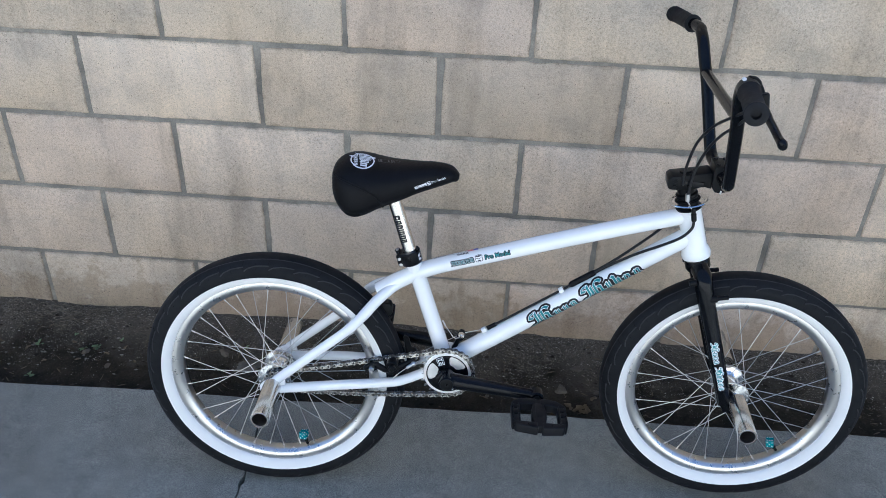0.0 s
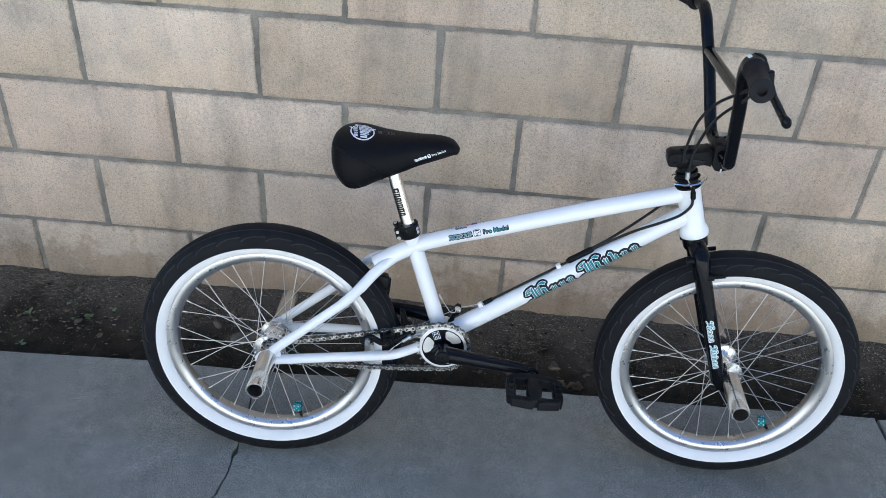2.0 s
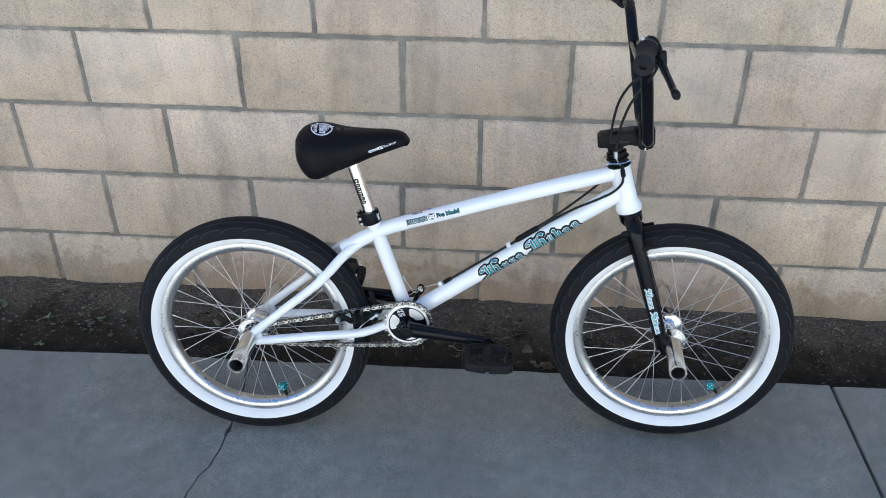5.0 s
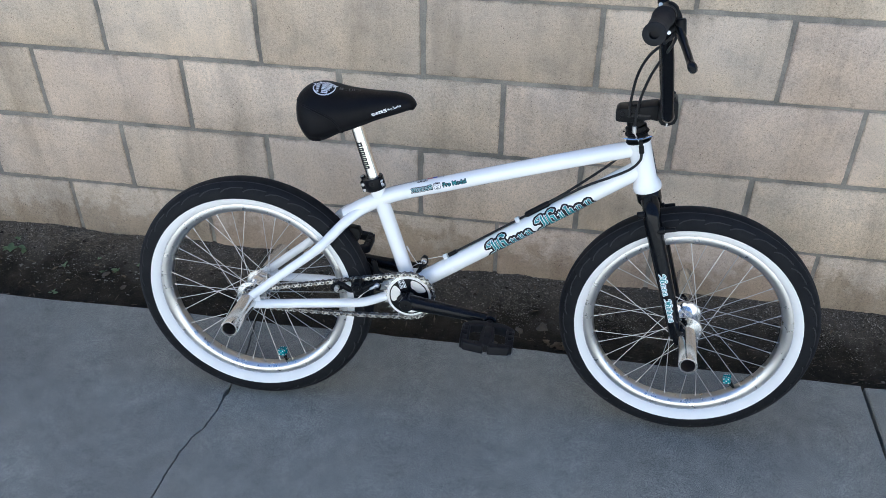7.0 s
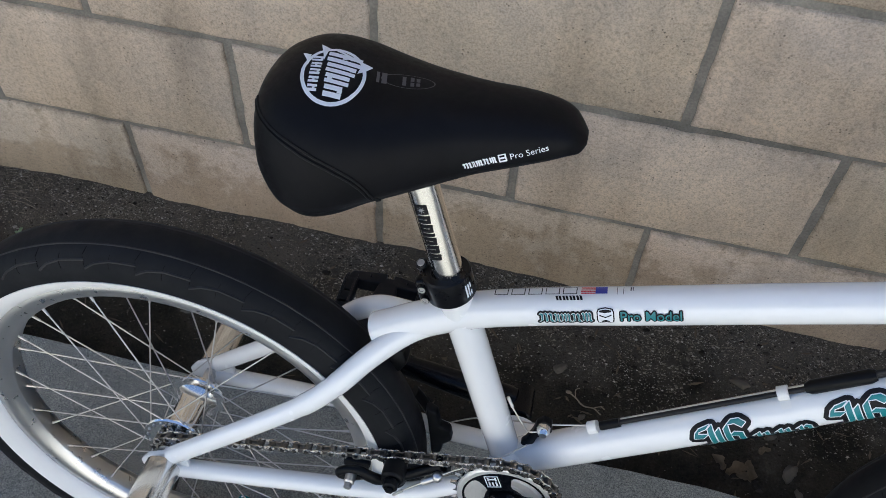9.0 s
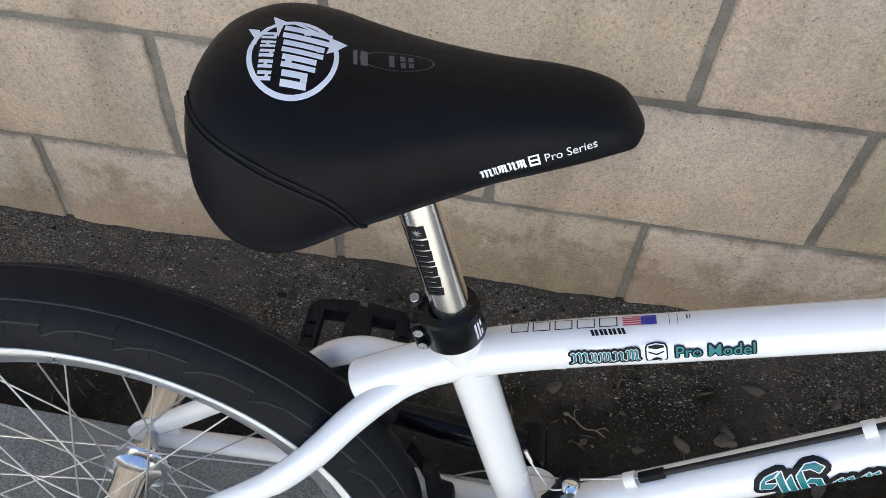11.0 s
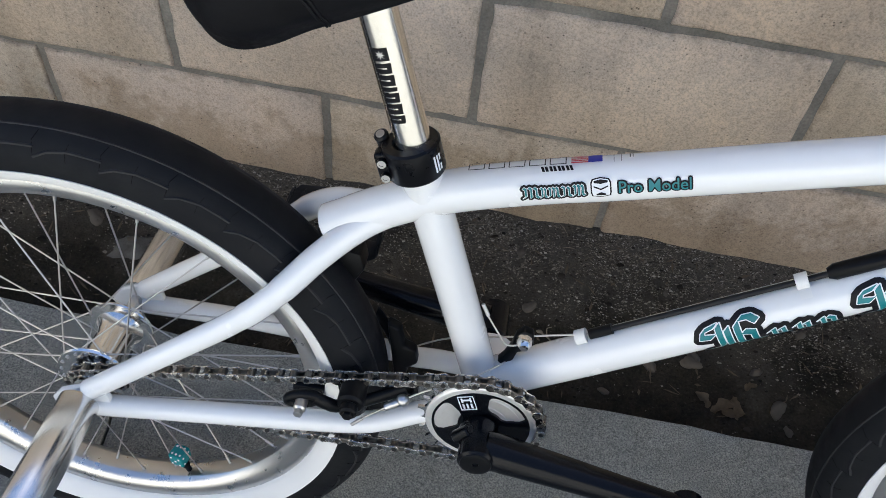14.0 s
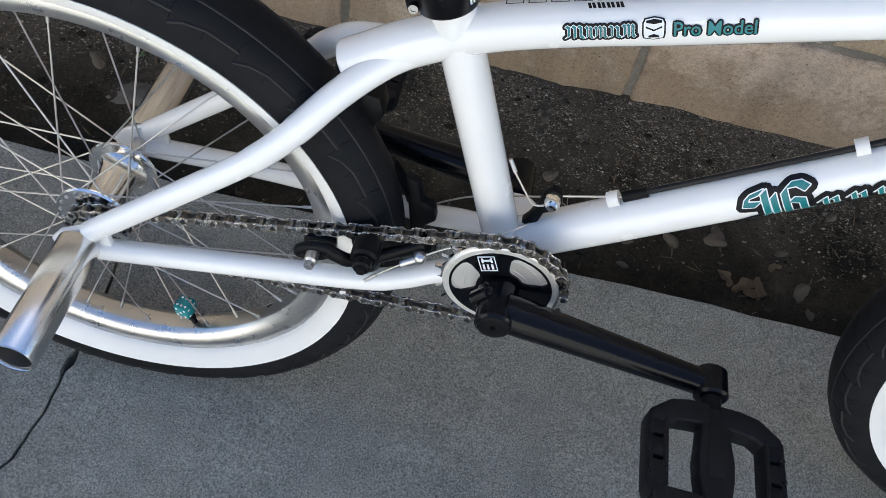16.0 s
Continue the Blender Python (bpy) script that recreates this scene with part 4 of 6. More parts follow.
def slanted(boxes):
    bm = bmesh.new()
    for x0, y0, x1, y1 in boxes:
        for u0, u1, v0, v1 in ((0.0, 0.42, 0.0, 1.0), (0.58, 1.0, 0.0, 1.0)):
            p = [(x0 + (x1 - x0) * u, y0 + (y1 - y0) * v) for u, v in ((u0, v0), (u1, v0), (u1, v1), (u0, v1))]
            fan(bm, [(x - 0.3 * y, y) for x, y in p])
    return bm


def wrapped(bm, a, b, radius, angle, lift=0.0004, u0=0.0, v0=0.0):
    """Lays a flat shape round a tube from a to b; angle: degrees up from the tube's right side."""
    a, b = Vector(a), Vector(b)
    along = (b - a).normalized()
    side = Vector((0, -1, 0))
    side = (side - along * side.dot(along)).normalized()
    up = side.cross(along)
    if up.z < 0 or (abs(up.z) < 0.3 and up.x < 0):
        up = -up
    slice_flat(bm)
    for v in bm.verts:
        t = radians(angle) + (v.co.y + v0) / radius
        v.co = a + along * (v.co.x + u0) + (radius + lift + v.co.z) * (math.cos(t) * side + math.sin(t) * up)
    bmesh.ops.recalc_face_normals(bm, faces=bm.faces)
    return bm


# strokes of a broad pen in a unit box: a tall swash shape, low paired shapes, a plain tall one, and square capitals
SWASH = [[(0.30, 0.93), (0.10, 0.86), (0.06, 0.70), (0.22, 0.66), (0.33, 0.78)], [(0.34, 0.92), (0.34, 0.30), (0.26, 0.10), (0.04, 0.06)], [(0.46, 0.80), (0.46, 0.20)],
         [(0.94, 0.84), (0.84, 0.97), (0.70, 0.97), (0.62, 0.86), (0.62, 0.10), (0.74, 0.02)], [(0.70, 0.62), (0.84, 0.56), (0.84, 0.14), (0.98, 0.04)]]
LOW = [[[(0.12, 0.82), (0.34, 0.98), (0.34, 0.14), (0.48, 0.02)], [(0.46, 0.80), (0.70, 0.94), (0.70, 0.14), (0.90, 0.02)]],
       [[(0.14, 0.84), (0.30, 0.98), (0.30, 0.16), (0.46, 0.02)], [(0.50, 0.98), (0.68, 0.84), (0.68, 0.20), (0.86, 0.04)]]]
TALL = [[(0.18, 0.98), (0.36, 0.90), (0.36, 0.12), (0.56, 0.02)], [(0.60, 0.66), (0.74, 0.56), (0.74, 0.14), (0.92, 0.04)]]
SQUARE = [[[(0.10, 0.92), (0.24, 0.80), (0.24, 0.18), (0.08, 0.04)], [(0.40, 0.94), (0.54, 0.82), (0.54, 0.06)], [(0.70, 0.92), (0.84, 0.80), (0.84, 0.18), (0.96, 0.04)]],
          [[(0.16, 0.96), (0.36, 0.86), (0.36, 0.12), (0.14, 0.04)], [(0.60, 0.92), (0.76, 0.78), (0.76, 0.16), (0.92, 0.04)]]]


def stems(seed, width, height, letters, grow=0.0, pen=0.16):
    """Broad pen strokes that stand for old ornate lettering; grow widens them all round."""
    rnd, bm, x = random.Random(seed), bmesh.new(), 0.0
    unit = width / sum(w for w, _ in letters)
    for n, (w, h) in enumerate(letters):
        glyph = SWASH if w > 1.5 and h > 1.15 else TALL if h > 1.05 and w < 1.0 else SQUARE[n % 2] if h >= 1.0 else LOW[rnd.randrange(2)]
        nib = Vector((math.cos(radians(38)), math.sin(radians(38)))) * pen * min(w * unit, 0.8 * h * height) * (0.75 if glyph is SWASH else 1.0)
        for stroke in glyph if h > 0 else ():
            pts = [Vector((x + w * unit * a, h * height * b)) for a, b in stroke]
            for p, q in zip(pts, pts[1:]):
                quad = [p - nib, q - nib, q + nib, p + nib]
                if grow > 0:
                    mid = sum(quad, Vector((0, 0))) / 4
                    hull = [c + Vector((math.cos(t), math.sin(t))) * grow for c in quad for t in (k * math.pi / 4 for k in range(8))]
                    hull.sort(key=lambda v: (round(v.x, 7), v.y))
                    chain = []
                    for run in (hull, hull[::-1]):
                        side = []
                        for v in run:
                            while len(side) > 1 and (side[-1] - side[-2]).cross(v - side[-1]) <= 1e-14:
                                side.pop()
                            side.append(v)
                        chain += side[:-1]
                    quad = chain
                fan(bm, [(v.x, v.y) for v in quad])
        x += w * unit
    bm.faces.ensure_lookup_table()
    for k, f in enumerate(bm.faces):
        for v in f.verts:
            v.co.z = k * 0.000002
    return bm


def ornate(name, seed, width, height, letters, place, parent, back=None, edge=None, face=None, e=0.0015, pen=0.16):
    """Three layers: dark outline, pale edge, coloured face. place(bm, lift) bends them on."""
    made = None
    for k, (mat, grow) in enumerate(((back, e), (edge, e * 0.17 if back else e), (face, 0.0))):
        if mat:
            ob = part(name if made is None else name + "_layer", place(stems(seed, width, height, letters, grow, pen), 0.0004 + 0.0003 * k), mat, made or parent, smooth=False)
            made = made or ob


def build_clamp():
    foot = Vector((0.2722, 0, 0.5190))
    m = Matrix.Translation(foot) @ pose(0, 0, 0, 0, -16.5, 0)
    ring = lathe([(0.0130, 0.0), (0.0198, 0.0), (0.0212, 0.002), (0.0212, 0.0245), (0.0198, 0.0262), (0.0130, 0.0262)], 40, "Z", close=True)
    clamp = part("seat_clamp", moved(ring, m), ANODISED, bike, "black two bolt seat clamp", sharp=35)
    for s in (-1, 1):
        ear = box(-0.0250, s * 0.0074 - 0.0058, 0.0010, -0.010, s * 0.0074 + 0.0058, 0.0253, 0.003, 3)
        part("clamp_ear", moved(ear, m), ANODISED, clamp)
    for h in (0.0068, 0.0190):
        bolt = part("clamp_bolt", moved(lathe([(0.0, -0.0172), (0.0018, -0.0172), (0.0020, -0.0182), (0.0034, -0.0182), (0.0038, -0.0174), (0.0038, -0.012), (0.0, -0.012)], 18), m @ Matrix.Translation((-0.0190, 0.0016, h))), ANODISED, clamp)
        part("bolt_rim", moved(lathe([(0.0019, -0.0184), (0.0032, -0.0184), (0.0032, -0.0170), (0.0019, -0.0170)], 18, close=True), m @ Matrix.Translation((-0.0190, 0.0016, h))), STEEL, bolt, "bright bolt head rim")
        part("bolt_socket", moved(lathe([(0.0, -0.0176), (0.0019, -0.0176), (0.0019, -0.0165), (0.0, -0.0165)], 6), m @ Matrix.Translation((-0.0190, 0.0016, h))), STEEL, bolt)

    knob = part("clamp_barrel", moved(cylinder((-0.0205, 0.010, 0.018), (-0.0215, 0.005, 0.0305), 0.0054, 22, 0.0014), m), ANODISED, clamp)
    part("barrel_end", moved(cylinder((-0.0215, 0.0052, 0.0300), (-0.02155, 0.0048, 0.0310), 0.0033, 20, 0.0003), m), STEEL, knob, "bright barrel end")
    bars = flat_bars([(0.006, y, 0.019, y + 0.0016) for y in (-0.0035, -0.0008)] + [(0.006, 0.0018, 0.011, 0.0034), (0.014, 0.0018, 0.019, 0.0034)])
    part("clamp_print", wrapped(bars, foot, m @ Vector((0, 0, 0.0262)), 0.0212, 62), WHITE_INK, clamp, "small white printed bars")


build_clamp()


DT_A, DT_B = Vector((0.352, 0, 0.308)), Vector((0.782, 0, 0.600))


def on_down_tube(u0, v0):
    return lambda bm, lift: wrapped(bm, DT_A, DT_B, 0.0182, -8, lift, u0, v0)


ornate("tube_lettering", 3, 0.102, 0.020, [(2.3, 1.55), (0.9, 0.75), (0.8, 0.75), (0.9, 0.75)], on_down_tube(0.184, -0.014), down_tube, INK, WHITE_INK, TEAL, 0.0050, 0.15)
ornate("tube_lettering", 8, 0.124, 0.020, [(2.1, 1.55), (0.6, 0.95), (0.9, 1.2), (0.9, 0.75), (0.9, 0.8)], on_down_tube(0.297, -0.014), down_tube, INK, WHITE_INK, TEAL, 0.0050, 0.15)

TT_A, TT_B = Vector((0.345, 0, 0.5222)), Vector((0.46, 0, 0.5553))


def on_top_tube(u0, v0, angle=12):
    return lambda bm, lift: wrapped(bm, TT_A, TT_B, 0.0164, angle, lift, u0, v0)


ornate("tube_lettering", 5, 0.043, 0.0075, [(1.6, 1.1), (0.7, 1), (1.1, 1), (1.1, 1), (1.1, 1.1)], on_top_tube(0.003, -0.004), top_tube, INK, WHITE_INK, TEAL, 0.0019, 0.13)
ob = part("tube_lettering", on_top_tube(0.0685, -0.0042)(lettering("Pro Model", 0.047, 0.0085, 0.008), 0.0007), TEAL, top_tube, "teal words on the top tube")
rim = bmesh.new()
for k in range(8):
    rim = join(rim, moved(on_top_tube(0.0685 + 0.0011 * math.cos(k * math.pi / 4), -0.0042 + 0.0011 * math.sin(k * math.pi / 4))(lettering("Pro Model", 0.047, 0.0085, 0.008), 0.0003 + 0.00001 * k), Matrix()))
part("lettering_outline", rim, INK, ob)
barrel = [(0.0008, 0.0004), (0.0062, -0.0006), (0.0117, 0.0004), (0.0122, 0.0030), (0.0122, 0.0092), (0.0112, 0.0114), (0.0062, 0.0124), (0.0012, 0.0114), (0.0002, 0.0092), (0.0002, 0.0030)]
shapes = [(INK, [[(0.0062 + (x - 0.0062) * 1.16, 0.0059 + (y - 0.0059) * 1.14) for x, y in barrel]]), (WHITE_INK, [barrel]),
          (INK, [[(0.0014, 0.0108), (0.0062, 0.0117), (0.0110, 0.0108), (0.0108, 0.0095), (0.0062, 0.0088), (0.0016, 0.0095)], [(0.0014, 0.0076), (0.0062, 0.0056), (0.0110, 0.0076), (0.0110, 0.0066), (0.0062, 0.0046), (0.0014, 0.0066)],
                 [(0.0030, 0.0006), (0.0094, 0.0006), (0.0094, 0.0018), (0.0062, 0.0030), (0.0030, 0.0018)]])]
icon = None
for k, (mat, polys) in enumerate(shapes):
    bm = bmesh.new()
    for poly in polys:
        fan(bm, poly)
    piece = part("tube_emblem" if icon is None else "emblem_band", on_top_tube(0.0505, -0.0052)(bm, 0.0004 + 0.0003 * k), mat, icon or top_tube, "" if icon else "black and white barrel emblem")
    icon = icon or piece
# upside-down outlined name as plain bars, small dark word, flag, size mark
part("name_print", on_top_tube(-0.034, 0.0, 80)(flat_bars([b for k in range(5) for b in ((k * 0.0142, 0.0, k * 0.0142 + 0.0007, 0.0085), (k * 0.0142 + 0.0108, 0.0, k * 0.0142 + 0.0115, 0.0085), (k * 0.0142 + 0.0007, 0.0, k * 0.0142 + 0.0108, 0.0006), (k * 0.0142 + 0.0007, 0.0079, k * 0.0142 + 0.0108, 0.0085))]), 0.0004), INK, top_tube)
part("name_print", on_top_tube(0.018, -0.0055, 80)(slanted([(k * 0.0056, 0, k * 0.0056 + 0.0044, 0.0040) for k in range(4)]), 0.0004), INK, top_tube)
part("flag_stripe", on_top_tube(0.0375, 0.0, 80)(flat_bars([(0, k * 0.0018, 0.0115, k * 0.0018 + 0.0010) for k in range(5)]), 0.0004), RED_INK, top_tube, "small striped flag transfer")
part("flag_canton", on_top_tube(0.0490, 0.0, 80)(flat_bars([(0, 0, 0.0095, 0.0082)]), 0.0004), BLUE_INK, top_tube)
part("size_mark", on_top_tube(0.0660, -0.001, 80)(flat_bars([(0, 0, 0.0004, 0.0095), (0.005, 0, 0.0054, 0.0095), (0.0105, 0.0035, 0.0115, 0.0080), (0.0125, 0.0035, 0.0131, 0.0080)]), 0.0004), GREY_INK, top_tube)

# seat post word as plain slanted bars with a small square
POST_A, POST_B = Vector((0.2610, -0.001, 0.5647)), Vector((0.2398, -0.002, 0.634))
marks = bmesh.new()
for x, w in ((0.002, 0.0058), (0.0094, 0.0074), (0.0184, 0.0068), (0.0268, 0.0026), (0.0310, 0.0074), (0.0400, 0.0070)):
    if w < 0.004:
        fan(marks, [(x, -0.0056), (x + w, -0.0050), (x + w, 0.0054), (x, 0.0048)])
        continue
    for p, q, r, s in ((0.0, 0.40, 0.0, 1.0), (0.60, 1.0, 0.0, 1.0), (0.40, 0.60, 0.72, 1.0)):
        fan(marks, [(x + w * u, -0.0056 + 0.0104 * v + 0.0006 * u) for u, v in ((p, r), (q, r), (q, s), (p, s))])
fan(marks, [(0.0490, -0.0052), (0.0580, -0.0052), (0.0580, 0.0052), (0.0490, 0.0052)])
post_print = part("post_lettering", wrapped(marks, POST_A, POST_B, 0.0128, -10), INK, post_part, "black printed bars")
petals = bmesh.new()
for k in range(4):
    t = k * math.pi / 4
    c, s = math.cos(t), math.sin(t)
    fan(petals, [(0.0535 + 0.0036 * c, 0.0036 * s), (0.0535 - 0.0006 * s, 0.0006 * c), (0.0535 - 0.0036 * c, -0.0036 * s), (0.0535 + 0.0006 * s, -0.0006 * c)])
part("print_mark", wrapped(petals, POST_A, POST_B, 0.0128, -10, 0.0008), ALLOY, post_print)


# ---- saddle print and seams ----
def saddle_tree():
    bm = bmesh.new()
    bm.from_mesh(saddle_part.data)
    tree = mathutils.bvhtree.BVHTree.FromBMesh(bm)
    bm.free()
    return tree


import mathutils
import mathutils.bvhtree
SADDLE_TREE = saddle_tree()


def draped(bm, origin, du, dv, lift=0.0005):
    """Throws a flat shape onto the saddle, along the normal of its plane."""
    origin, du, dv = Vector(origin), Vector(du).normalized(), Vector(dv).normalized()
    way = -du.cross(dv)
    bmesh.ops.remove_doubles(bm, verts=bm.verts, dist=1e-6)
    slice_flat(bm, 0.004)
    for v in bm.verts:
        p = origin + du * v.co.x + dv * v.co.y
        hit, normal, _, _ = SADDLE_TREE.ray_cast(p - way * 0.2, way)
        if hit and normal.dot(way) > 0:
            normal = -normal
        v.co = hit + normal * (lift + v.co.z) if hit else p
    bmesh.ops.recalc_face_normals(bm, faces=bm.faces)
    return bm


def disc(cx, cy, rx, ry, inner=0.0, n=40):
    bm = bmesh.new()
    for k in range(n):
        a, b = 2 * math.pi * k / n, 2 * math.pi * (k + 1) / n
        p = [(cx + rx * math.cos(t) * s, cy + ry * math.sin(t) * s) for s in (1.0, inner) for t in (a, b)]
        fan(bm, [p[0], p[1], p[3], p[2]] if inner else [p[0], p[1], (cx, cy)])
    return bm


EMBLEM = dict(origin=(0.178, -0.015, 0.75), du=(0.10, -0.99, 0.0), dv=(0.99, 0.10, 0.0))


def emblem_at(x, y):
    """Hundredths of the emblem's height, x across it and y down it, to the plane of the print."""
    return (y - 48) * 0.00062, (x - 47) * 0.00052


def emblem_piece(name, shapes, parent, label=""):
    bm = bmesh.new()
    for shape in shapes:
        fan(bm, [emblem_at(x, y) for x, y in shape])
    return part(name, draped(bm, **EMBLEM), WHITE_INK, parent, label)


def rect(x0, y0, x1, y1):
    return [(x0, y0), (x1, y0), (x1, y1), (x0, y1)]


emblem = part("saddle_emblem", draped(disc(0.0030, 0.0, 0.0290, 0.0215, 0.89), **EMBLEM), WHITE_INK, saddle_part, "white shield emblem of plain bars")
for shape in ([(20, 0), (33, 8), (30, 34), (27, 22)], [(0, 20), (12, 24), (12, 46), (8, 34)], [(94, 28), (80, 24), (76, 46), (84, 40)], [(33, 8), (52, 12), (80, 24), (56, 17)]):
    emblem_piece("emblem_ray", [shape], emblem)
# two columns of broad bars with narrow links, slanting with the shield
for k, (x0, x1, y0, y1) in enumerate(((34, 79, 15, 33), (36, 74, 36, 52), (38, 69, 55, 69), (40, 63, 72, 88))):
    h = y1 - y0
    tilt = [0.0, 4.0 - k]
    bars = [[(x0, y0), (x1, y0 + tilt[1]), (x1, y0 + 0.43 * h + tilt[1]), (x0, y0 + 0.43 * h)], [(x0, y0 + 0.60 * h), (x1, y0 + 0.60 * h + tilt[1]), (x1, y1 + tilt[1]), (x0, y1)]]
    link_x = (x0 + 0.42 * (x1 - x0), x0 + 0.80 * (x1 - x0), x0 + 0.10 * (x1 - x0), x0 + 0.75 * (x1 - x0))[k]
    bars.append([(link_x, y0 + 0.38 * h), (link_x + 6, y0 + 0.38 * h), (link_x + 6, y0 + 0.64 * h), (link_x, y0 + 0.64 * h)])
    emblem_piece("emblem_bar", bars, emblem)
for k in range(5):
    y0 = 27 + 12 * k
    emblem_piece("emblem_bar", [rect(15 + k, y0, 29 + 0.6 * k, y0 + 3.6), rect(15 + k, y0 + 5.4, 29 + 0.6 * k, y0 + 9), rect(20 + k if k % 2 else 26, y0 + 3.6, 23 + k if k % 2 else 29, y0 + 5.4)], emblem)
PATCH = dict(origin=(0.2235, -0.005, 0.75), du=(1, 0.18, 0), dv=(-0.18, 1, 0))
patch = part("saddle_patch", draped(disc(0.003, 0, 0.0185, 0.0078, 0.95), **PATCH), GREY_INK, saddle_part, "dark grey embossed patch")
part("patch_print", draped(flat_bars([(-0.0185, -0.006, -0.0165, 0.006), (-0.0150, -0.006, -0.0115, 0.006), (-0.001, -0.005, 0.0015, 0.005), (0.0045, 0.0005, 0.0070, 0.0052), (0.0085, 0.0005, 0.0110, 0.0045), (0.0045, -0.0050, 0.0070, -0.0006), (0.0085, -0.0044, 0.0110, -0.0006)]), **PATCH), GREY_INK, patch)
SIDE = dict(origin=(0.274, -0.05, 0.6782), du=(0.943, 0, 0.333), dv=(-0.333, 0, 0.943))
side_words = part("saddle_lettering", draped(lettering("Pro Series", 0.0250, 0.0046), (0.274 + 0.0318 * 0.943, -0.05, 0.6785 + 0.0318 * 0.333), SIDE["du"], SIDE["dv"]), WHITE_INK, saddle_part, "white printed words")
part("lettering_print", draped(stems(2, 0.0225, 0.0055, [(1.5, 1), (0.6, 1), (1.1, 1), (1.1, 1), (1.1, 1)]), **SIDE), WHITE_INK, side_words)
part("lettering_square", draped(moved(flat_bars([(0.0262, -0.0005, 0.0272, 0.0065), (0.0310, -0.0005, 0.0320, 0.0065), (0.0272, 0.0055, 0.0310, 0.0065), (0.0272, -0.0005, 0.0310, 0.0010), (0.0272, 0.0025, 0.0310, 0.0040)]), Matrix.Scale(0.92, 4)), **SIDE), WHITE_INK, side_words)
SEAM_BLACK = rough_mix("seam_thread", (0.004, 0.004, 0.005), 0.5, 0.7, 200, sheen=0.2)
SEAM = [(0.125, -0.030, 0.700), (0.132, -0.045, 0.699), (0.145, -0.058, 0.697), (0.175, -0.066, 0.687), (0.202, -0.062, 0.674), (0.215, -0.055, 0.655), (0.220, -0.050, 0.640)]
for d in (0.0, 0.0030):
    line = []
    for p in smooth_path([(x + 0.25 * d, y, z + d) for x, y, z in SEAM], 8):
        near, normal, _, _ = SADDLE_TREE.find_nearest(p)
        line.append(near + normal * 0.0001)
    for _ in range(14):
        line = line[:1] + [(p + q * 2 + r) / 4 for p, q, r in zip(line, line[1:], line[2:])] + line[-1:]
    line = [SADDLE_TREE.find_nearest(p)[0] + SADDLE_TREE.find_nearest(p)[1] * 0.0002 for p in line]
    part("saddle_seam", sweep(line, 0.0011, 6), SEAM_BLACK, saddle_part, "stitched seam")


